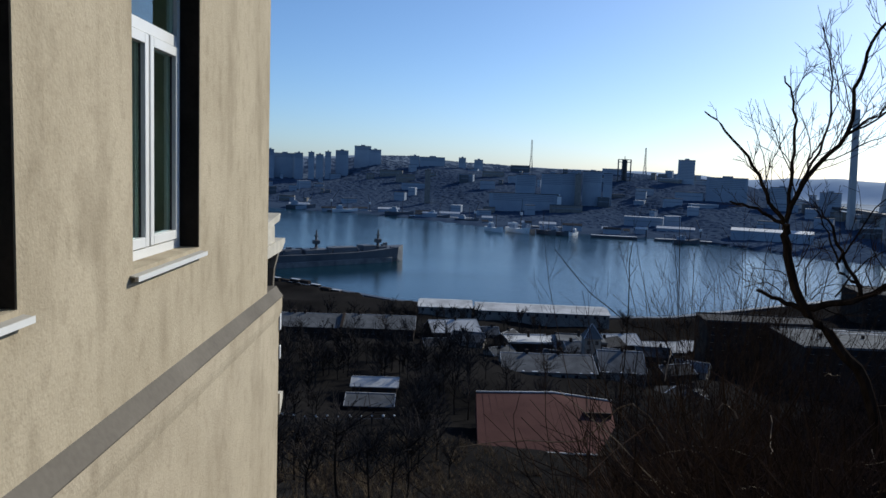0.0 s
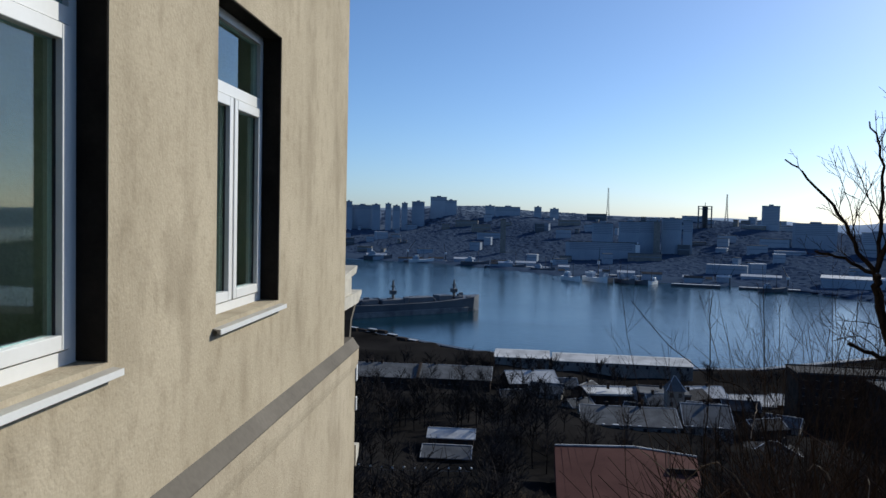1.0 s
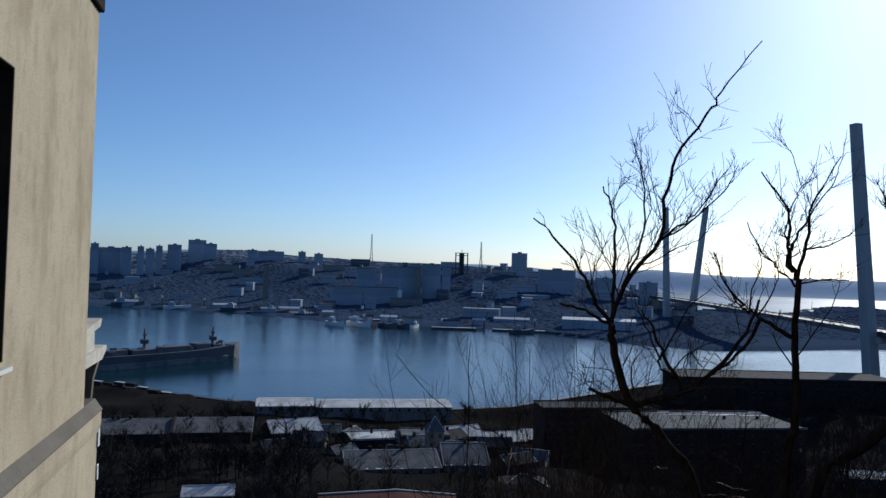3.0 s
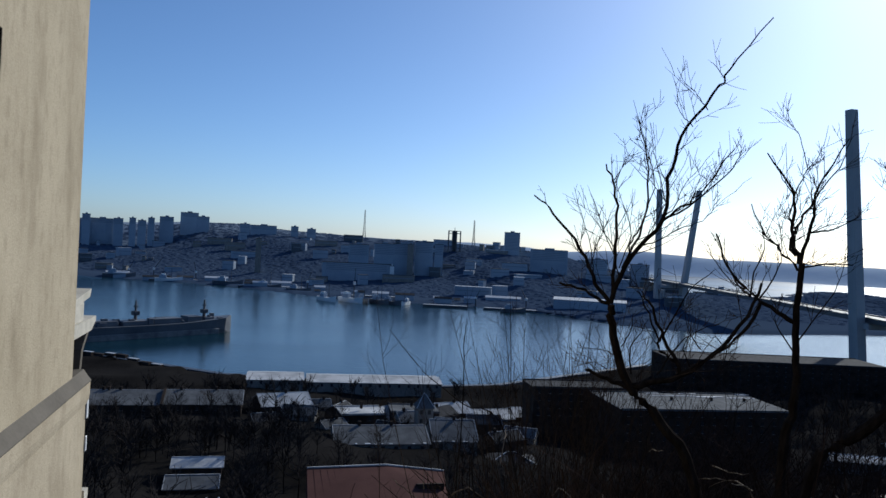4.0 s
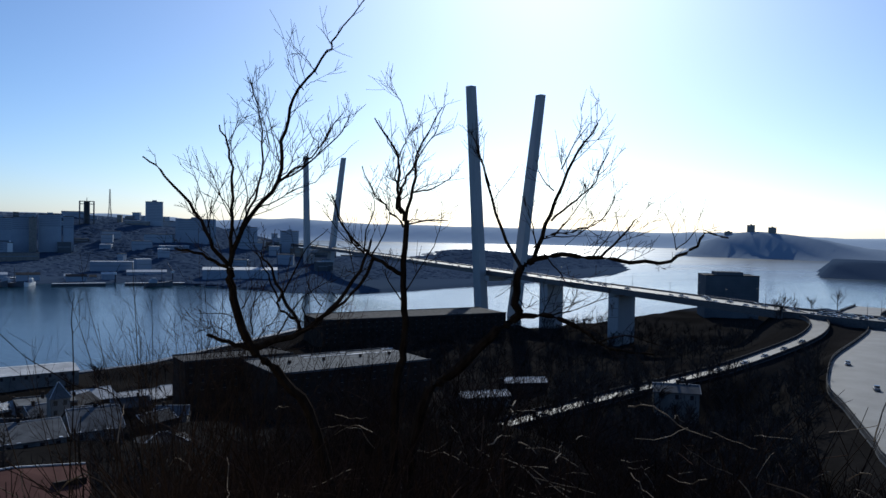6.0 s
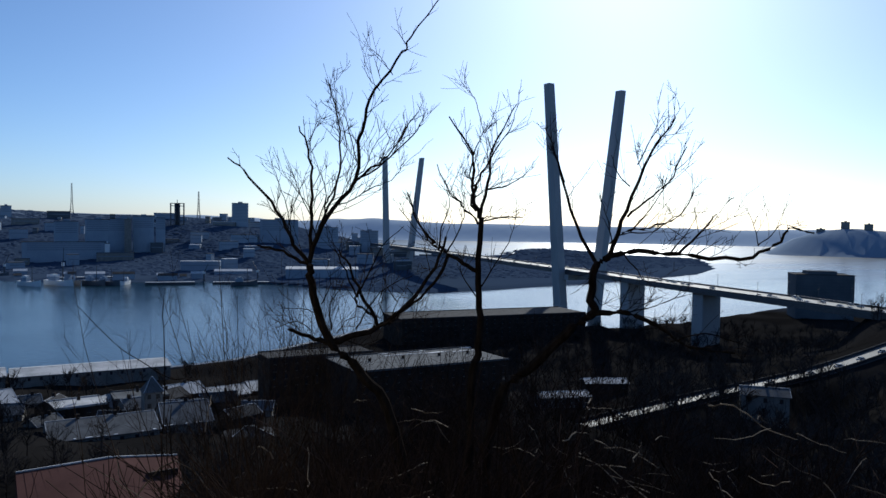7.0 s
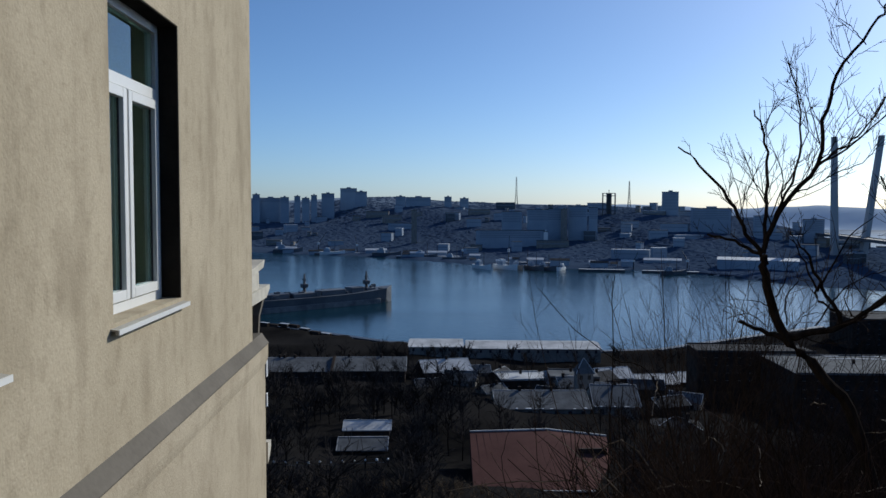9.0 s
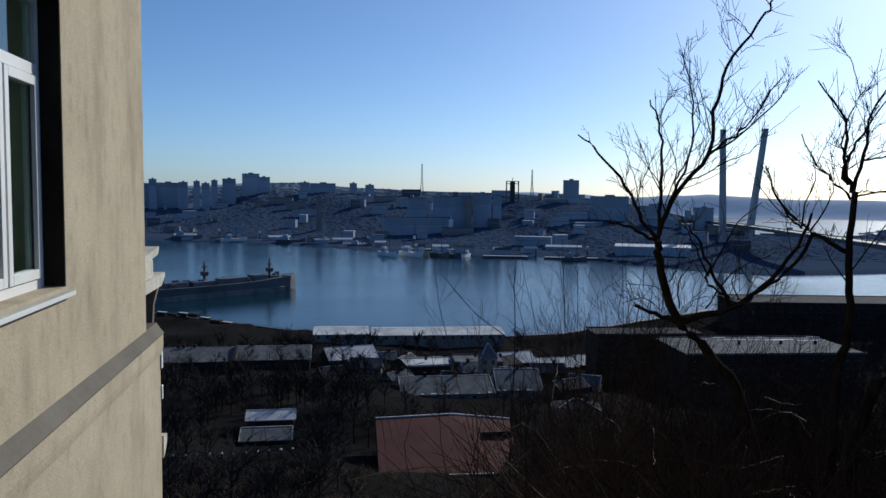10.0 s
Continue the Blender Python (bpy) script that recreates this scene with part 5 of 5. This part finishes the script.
far_block("long_block", 6.9, 1500, 132, 46, 16, "very long grey office block above the docks", floors=4)
far_block("stair_tower", 9.5, 1490, 8, 44, 10, "white stair tower at the end of the long block", WHITE_PAINT)
far_block("tall_tower", 18.25, 1850, 37, 127, 26, "tall slab tower block on the far side", floors=12)


def lattice_tower(az, d, w, top):
    """A tower block still under construction: columns and bare floors."""
    x, y = bearing(az, d)
    base = ground_height(x, y) - 2
    ob = thing("unfinished_tower", (x, y, base), -az, "unfinished tower of bare concrete columns and floors", "tower")
    h = top - base
    for k in range(4):
        cx = -w / 2 + k * w / 3
        part("column", boxed(cx - 1.5, cx + 1.5, 0, 4, 0, h), STEEL, ob)
        part("column", boxed(cx - 1.4, cx + 1.4, w - 3, w, 0, h), STEEL, ob)
    for z in (h * 0.25, h * 0.5, h - 6, h):
        part("floor_slab", boxed(-w / 2 - 1.5, w / 2 + 1.5, 0.1, w, z - 1.2, z), STEEL, ob)
    part("core", boxed(-w * 0.2, w * 0.2, w * 0.3, w * 0.7, 0, h), WALL_GREY, ob)
    part("crane_post", boxed(-0.7, 0.7, w / 2, w / 2 + 1.4, h, h + 8), STEEL, ob)


lattice_tower(14.0, 1900, 29, 126)


def radio_mast(az, d, top):
    x, y = bearing(az, d)
    base = ground_height(x, y) - 2
    ob = thing("radio_mast", (x, y, base), 0, "slender lattice radio mast on the far hill", "mast")
    h = top - base
    for sx, sy in ((-1, -1), (1, -1), (1, 1), (-1, 1)):
        t = Tubes(4)
        t.tube([(sx * 5, sy * 5, 0), (sx * 2.2, sy * 2.2, h * 0.4), (sx * 1.1, sy * 1.1, h)], 0.8, 0.5)
        t.part("leg", STEEL, ob)
    br = Tubes(3)
    for k in range(12):
        z0, z1 = h * k / 12, h * (k + 1) / 12
        w0 = 5 - 2.8 * min(1, k / 4.8) - (1.1 * max(0, k - 4.8) / 7.2)
        br.tube([(-w0, -w0, z0), (w0 * 0.9, -w0 * 0.9, z1)], 0.35, 0.35)
        br.tube([(w0, -w0, z0), (-w0 * 0.9, -w0 * 0.9, z1)], 0.35, 0.35)
    tagged(br.part("bracing", STEEL, ob), kind="stuff")


radio_mast(7.33, 2450, 187)
radio_mast(15.42, 2550, 176)



def hillside_block(az, d, w, h, wall, roof, label):
    """A low block seen over the woods: walls, a thin overhanging roof and a row of windows."""
    x, y = bearing(az, d)
    g = ground_height(x, y)
    if g < 4:
        return
    ob = thing("hillside_block", (x, y, g - 2), -az + rnd.uniform(-25, 25), label, "apartment block", "blocks on the far hillside")
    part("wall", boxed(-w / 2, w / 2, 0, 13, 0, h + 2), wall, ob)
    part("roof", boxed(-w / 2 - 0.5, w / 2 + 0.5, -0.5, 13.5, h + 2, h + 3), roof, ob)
    part("window", boxed(-w * 0.45, w * 0.45, -0.1, 0.1, h * 0.55 + 2, h * 0.55 + 3.4), HAZED_GLASS, ob)


rnd = random.Random(77)
for k in range(135):
    az, d = rnd.uniform(-13, 36), rnd.uniform(1270, 2150)
    chance = rnd.random()
    wall, tone = (WALL_PALE, "pale") if chance < 0.16 else (WALL_GREY, "dark grey") if chance < 0.45 else (WALL_HAZED, "grey")
    snowy = rnd.random() < 0.14
    hillside_block(az, d, rnd.choice((9, 14, 20, 30, 52)) * rnd.uniform(0.8, 1.2), rnd.uniform(5, 19), wall, SNOW if snowy else WALL_GREY,
                   "low %s block in the woods%s" % (tone, " with snowy roof" if snowy else ""))
for az, tall in ((60.35, 24), (61.7, 18), (58.9, 9)):
    x, y = bearing(az, 2880)
    far_block("headland_block", az, 2880, 26, ground_height(x, y) + tall, 16, "pale block on the wooded headland", WALL_PALE)

# ---- docks and ships ----


def quay(az0, az1, d, wide, top, label, snow=True):
    a, b = Vector(bearing(az0, d)), Vector(bearing(az1, d))
    mid, span = (a + b) / 2, (b - a)
    ob = thing("quay", (mid.x, mid.y, 0), math.degrees(math.atan2(span.y, span.x)), label, "quay", kind="structure")
    part("quay_wall", boxed(-span.length / 2, span.length / 2, -wide / 2, wide / 2, -4, top), STEEL, ob)
    if snow:
        part("snow_cover", boxed(-span.length / 2 + 0.5, span.length / 2 - 0.5, -wide / 2 + 0.5, wide / 2 - 0.5, top + 0.004, top + 0.5), SNOW, ob)


def shed(az, d, w, depth, top, label, snow=True):
    x, y = bearing(az, d)
    if ground_height(x, y) < 0.5:
        return
    ob = thing("dock_shed", (x, y, max(1.5, ground_height(x, y))), -az, label, "shed", "sheds along the far docks")
    part("wall", boxed(-w / 2, w / 2, -depth / 2, depth / 2, -3, top - 3), WALL_HAZED, ob)
    part("roof", swept([(-depth / 2 - 0.6, top - 3.2), (depth / 2 + 0.6, top - 3.2), (depth / 2 + 0.6, top - 2.8), (0, top), (-depth / 2 - 0.6, top - 2.8)], "x", -w / 2 - 0.6, w / 2 + 0.6),
         SNOW if snow else ROOF_DARK, ob, "snow-covered roof" if snow else "dark felt roof")


quay(11.9, 15.2, 1118, 8, 3, "dock edge with a snowy top")
quay(16.4, 20.4, 1120, 8, 2.5, "dock edge with a snowy top")
quay(-7.5, -4.2, 1490, 10, 3, "pier with a snowy top")
quay(-1.5, 3.2, 1380, 10, 3, "pier with a snowy top")
quay(6.2, 11.0, 1225, 10, 4, "pier behind the moored ships")
shed(24.1, 1170, 105, 40, 15, "large shed with a snow-covered roof")
shed(12.2, 1150, 24, 16, 9, "low shed with a snow-covered roof")
shed(14.2, 1150, 46, 16, 9, "low shed with a snow-covered roof")
shed(16.0, 1150, 22, 14, 8, "low shed with a snow-covered roof")
shed(17.8, 1250, 56, 16, 7, "long low shed with a snow-covered roof")
shed(4.3, 1330, 18, 12, 8, "small shed with a snow-covered roof")
shed(-3.0, 1470, 40, 14, 9, "low shed with a snow-covered roof")
shed(1.5, 1400, 36, 12, 9, "low shed with a snow-covered roof")
shed(-9.5, 1560, 40, 14, 9, "low shed with a snow-covered roof")
rnd = random.Random(5)
for k in range(22):
    az = rnd.uniform(-11.5, 21)
    x, y = bearing(az, 1500)
    d = lerp_table(bearing(az, 1300)[0], FAR_SHORE) / math.cos(radians(az)) + rnd.uniform(15, 60)
    shed(az, d, rnd.uniform(8, 30), rnd.uniform(8, 14), rnd.uniform(5, 11), "small dockside shed with snow on its roof" if k % 3 == 0 else "small dark-roofed dockside shed", k % 3 == 0)


def hull_mesh(length, beam, height, sheer, bow=0.35):
    """Sections from stern (-x) to bow (+x)."""
    bm = bmesh.new()
    rings = []
    n = 14
    for i in range(n + 1):
        t = i / n
        x = -length / 2 + length * t
        w = beam / 2 * (1 - max(0, (t - (1 - bow)) / bow) ** 2.2 * 0.96) * (0.8 + 0.2 * min(1, t * 6))
        top = height + sheer * max(0, t - 0.5) ** 2 * 4 + sheer * 0.4 * max(0, 0.3 - t)
        rings.append([bm.verts.new(p) for p in ((x, -w, top), (x, -w * 0.86, 0.3 * height), (x, -w * 0.6, -3), (x, w * 0.6, -3), (x, w * 0.86, 0.3 * height), (x, w, top))])
    for a, b in zip(rings, rings[1:]):
        for k in range(6):
            bm.faces.new((a[k], a[(k + 1) % 6], b[(k + 1) % 6], b[k]))
    bm.faces.new(rings[0])
    bm.faces.new(rings[-1][::-1])
    bmesh.ops.recalc_face_normals(bm, faces=bm.faces[:])
    return bm


big = thing("naval_hulk", (-87, 696, 0), math.degrees(math.atan2(743 - 648, -26 + 148)), "long dark grey old ship with two masts lying in the harbour", "ship")
part("hull", hull_mesh(158, 20, 10.5, 4.5, 0.12), HULL, big)
part("waterline_band", boxed(-70, 60, -9.9, -9.0, -0.5, 4.6, 0.3), HULL_BAND, big, "pale worn band above the waterline")
for x0, x1, w, z0, z1 in ((-60, -34, 12, 9, 13), (-30, -6, 13, 9, 12.2), (-2, 24, 12, 9, 13.2), (30, 44, 12, 9.4, 14), (48, 58, 9, 9.8, 12.5)):
    part("deckhouse", boxed(x0, x1, -w / 2, w / 2, z0, z1 + 2.2, 0.3), HULL, big)
for x, h in ((-16, 31), (50, 30)):
    t = Tubes(5)
    t.tube([(x, 0, 9), (x, 0, h)], 1.9, 0.8)
    t.tube([(x - 4, -2.5, 9), (x, 0, h * 0.75)], 0.5, 0.4)
    t.tube([(x + 4, 2.5, 9), (x, 0, h * 0.75)], 0.5, 0.4)
    t.part("mast", STEEL, big)
    part("crosstree", boxed(x - 2.6, x + 2.6, -2.6, 2.6, h * 0.6, h * 0.6 + 3.6, 0.3), STEEL, big)
    part("platform", boxed(x - 1.5, x + 1.5, -1.5, 1.5, h * 0.82, h * 0.82 + 1.2, 0.2), STEEL, big)
gear = random.Random(12)
for k in range(30):
    x, w = gear.uniform(-70, 66), gear.uniform(0.8, 3.2)
    part("deck_gear", boxed(x - w, x + w, -7 + (k % 4) * 3, -4.5 + (k % 4) * 3, 9.5, gear.uniform(12.5, 17.5), 0.2), HULL, big)


def moored_ship(az, d, heading, length, mat, label):
    length *= 0.95
    x, y = bearing(az, d)
    ob = thing("moored_ship", (x, y, 0), heading, label, "ship", "ships at the far docks")
    part("hull", hull_mesh(length, length * 0.2, length * 0.13, length * 0.07), mat, ob)
    part("superstructure", boxed(-length * 0.34, -length * 0.08, -length * 0.07, length * 0.07, length * 0.12, length * 0.24, 0.3), WALL_HAZED, ob)
    part("bridge_house", boxed(-length * 0.26, -length * 0.12, -length * 0.06, length * 0.06, length * 0.24, length * 0.30, 0.2), WHITE_PAINT if mat is WHITE_PAINT else WALL_HAZED, ob)
    t = Tubes(4)
    t.tube([(length * 0.1, 0, length * 0.1), (length * 0.1, 0, length * 0.62)], 0.6, 0.3)
    t.part("mast", STEEL, ob)


moored_ship(4.85, 1135, -60, 46, WHITE_PAINT, "moored trawler with a white bow")
moored_ship(6.6, 1130, -55, 52, WHITE_PAINT, "moored trawler with a white bow")
moored_ship(7.5, 1140, -75, 40, HULL, "dark trawler moored bow-on")
moored_ship(8.7, 1130, -60, 44, HULL, "moored dark trawler with a white bridge")
moored_ship(9.6, 1125, -50, 40, HULL, "rusty trawler moored bow-on")
moored_ship(10.6, 1125, -120, 34, WHITE_PAINT, "small pale moored ship")
moored_ship(-9.4, 1540, 10, 60, HULL, "dark ship along the far docks")
moored_ship(-6.2, 1470, 5, 50, WHITE_PAINT, "pale ship along the far docks")
moored_ship(-2.2, 1420, -8, 56, HULL, "dark ship along the far docks")
moored_ship(0.6, 1370, -12, 48, HULL, "dark ship along the far docks")
moored_ship(2.8, 1310, -20, 44, HULL, "dark ship along the far docks")
moored_ship(18.6, 1095, 6, 40, HULL, "dark barge along the far docks")


def dock_crane(az, d, h, lean):
    x, y = bearing(az, d)
    ob = thing("dock_crane", (x, y, 2), -az, "harbour crane with a raised jib", "crane", "cranes on the far docks")
    t = Tubes(4)
    t.tube([(0, 0, -2), (0, 0, h * 0.5)], 1.6, 1.0)
    t.part("tower", STEEL, ob)
    t = Tubes(4)
    t.tube([(0, 0, h * 0.45), (lean, 0, h)], 0.9, 0.5)
    t.part("jib", STEEL, ob)
    part("cab", boxed(-2, 2, -2, 2, h * 0.4, h * 0.52, 0.2), WHITE_PAINT, ob)


for az, d, h, lean in ((-7.2, 1520, 38, 14), (-4.4, 1490, 34, -4), (-8.8, 1560, 30, 8), (3.4, 1340, 30, 6), (6.8, 1235, 44, 1), (15.8, 1160, 24, 6), (19.5, 1160, 28, -8)):
    dock_crane(az, d, h, lean)

# near quay
edge = [(-300, 690), (-108, 571), (-20, 499), (110, 463), (150, 469), (300, 559)]
tagged(part("near_quay", strip(edge, 5, [3.2] * len(edge), 6), STEEL), "dark quay edge along the near shore", "quay", kind="structure")
for k in range(16):
    t = k / 15
    x, y = -150 + 120 * t, 588 - 84 * t
    ob = thing("yard_stack", (x, y, ground_height(x, y)), -35, "low snowy stack in the quay yard", "stack", "stacks in the quay yard")
    part("crate", boxed(-4, 4, -1.6, 1.6, 0, 1.2 + (k % 3) * 0.6, 0.15), WALL_BRICK, ob)
    if k % 2:
        part("snow_cap", boxed(-3.8, 3.8, -1.4, 1.4, 1.25 + (k % 3) * 0.6, 1.5 + (k % 3) * 0.6, 0.1), SNOW, ob)

# ---- street furniture and traffic ----
fence = thing("terrace_fence", (-34, 168, 0), 0, "terrace fence with round pale post caps below the houses", "fence")
for k in range(12):
    x = k * 2.5
    g = ground_height(-34 + x, 168)
    part("post", boxed(x - 0.14, x + 0.14, -0.14, 0.14, g - 0.4, g + 1.5), WALL_BRICK, fence)
    bm = bmesh.new()
    bmesh.ops.create_icosphere(bm, subdivisions=2, radius=0.2 + 0.12 * ((k * 5) % 3) / 2)
    bmesh.ops.translate(bm, vec=(x, 0, g + 1.75), verts=bm.verts)
    part("post_cap", bm, WHITE_PAINT, fence, "round white cap")
    if k < 11:
        g2 = ground_height(-34 + x + 2.5, 168)
        t = Tubes(4)
        t.tube([(x, 0, g + 1.1), (x + 2.5, 0, g2 + 1.1)], 0.07, 0.07)
        t.part("rail", STEEL, fence)


def car_thing():
    ob = thing("car", (0, 0, -50), 0, "small car on the bridge road", "car", "cars on the bridge")
    body = bmesh.new()
    box(body, -2.1, 2.1, -0.85, 0.85, 0.35, 0.95)
    bmesh.ops.bevel(body, geom=body.edges[:], offset=0.12, segments=1, affect="EDGES")
    part("body", body, CAR, ob)
    part("cabin", swept([(-1.3, 0.95), (1.1, 0.95), (0.6, 1.5), (-0.9, 1.5)], "y", -0.75, 0.75), WINDOW_DARK, ob)
    for x in (-1.3, 1.3):
        for y in (-0.8, 0.8):
            t = Tubes(8)
            t.tube([(x, y - 0.1, 0.33), (x, y + 0.1, 0.33)], 0.33, 0.33)
            t.part("wheel", GASKET, ob)
    return ob


first = car_thing()
rnd = random.Random(3)
for k in range(110):
    f = rnd.uniform(0.16, 0.93)
    i = int(f * (len(deck_line) - 2))
    p, q = Vector(deck_line[i]), Vector(deck_line[i + 1])
    d = (q - p).normalized()
    off = rnd.choice((-8.5, -5, -1.8, 1.8, 5, 8.5))
    c = p.lerp(q, rnd.random()) + Vector((-d.y, d.x)) * off
    place = pose(c.x, c.y, DECK_Z + 0.16, 0, 0, math.degrees(math.atan2(d.y, d.x)))
    if k == 0:
        first.matrix_basis = place
    else:
        copy_thing(first, place)
for k, off in ((6, -6), (14, -3), (21, 5), (27, -5), (34, 3)):
    p, q = Vector(highway_line[k]), Vector(highway_line[k + 1])
    d = (q - p).normalized()
    copy_thing(first, pose(p.x - d.y * off, p.y + d.x * off, p.z + 0.02, 0, 0, math.degrees(math.atan2(d.y, d.x))))
for k in range(9):
    i = 12 + k * 2
    p, q = Vector(ramp_line[min(i, len(ramp_line) - 2)]), Vector(ramp_line[min(i + 1, len(ramp_line) - 1)])
    d = (q - p).normalized()
    copy_thing(first, pose(p.x - d.y * 2, p.y + d.x * 2, p.z + 0.03, 0, 0, math.degrees(math.atan2(d.y, d.x))))
for k in range(30):
    i = 9 + (k // 2) * 3
    if i >= len(deck_line) - 1:
        break
    p, q = Vector(deck_line[i]), Vector(deck_line[i + 1])
    d = (q - p).normalized()
    c = p + Vector((-d.y, d.x)) * (12.2 if k % 2 else -12.2)
    ob = thing("street_lamp", (c.x, c.y, DECK_Z), 0, "slim grey lamp post on the bridge", "street lamp", "lamps along the bridge")
    t = Tubes(5)
    t.tube([(0, 0, 0), (0, 0, 9.5)], 0.16, 0.1)
    t.part("pole", STEEL, ob)
    part("lamp_head", boxed(-0.9, 0.9, -0.2, 0.2, 9.4, 9.6), STEEL, ob)
town_house("road_shed", 236, 160, 15, 10, 33, -50, "gable", WALL_PALE, ROOF_GREY, "small pale roadside house", 0.4, 1, 3, 1)
town_house("low_house", 225, 250, 22, 10, 16, -20, "gable", WALL_PALE, ROOF_PALE, "low pale house below the bridge road", 0.3, 1, 5, 0)
town_house("low_house", 262, 262, 20, 10, 16, -28, "gable", WALL_BRICK, ROOF_PALE, "low brick house with a snowy roof", 0.3, 1, 4, 0)
town_house("low_house", 104, 348, 26, 18, 11, 4, "gable", WALL_PALE, ROOF_PALE, "low pale-roofed house by the quay", 0.3, 1, 5, 0)
town_house("low_house", 132, 352, 24, 18, 11, -4, "gable", WALL_BRICK, ROOF_PALE, "low brown-roofed house by the quay", 0.3, 1, 5, 0)
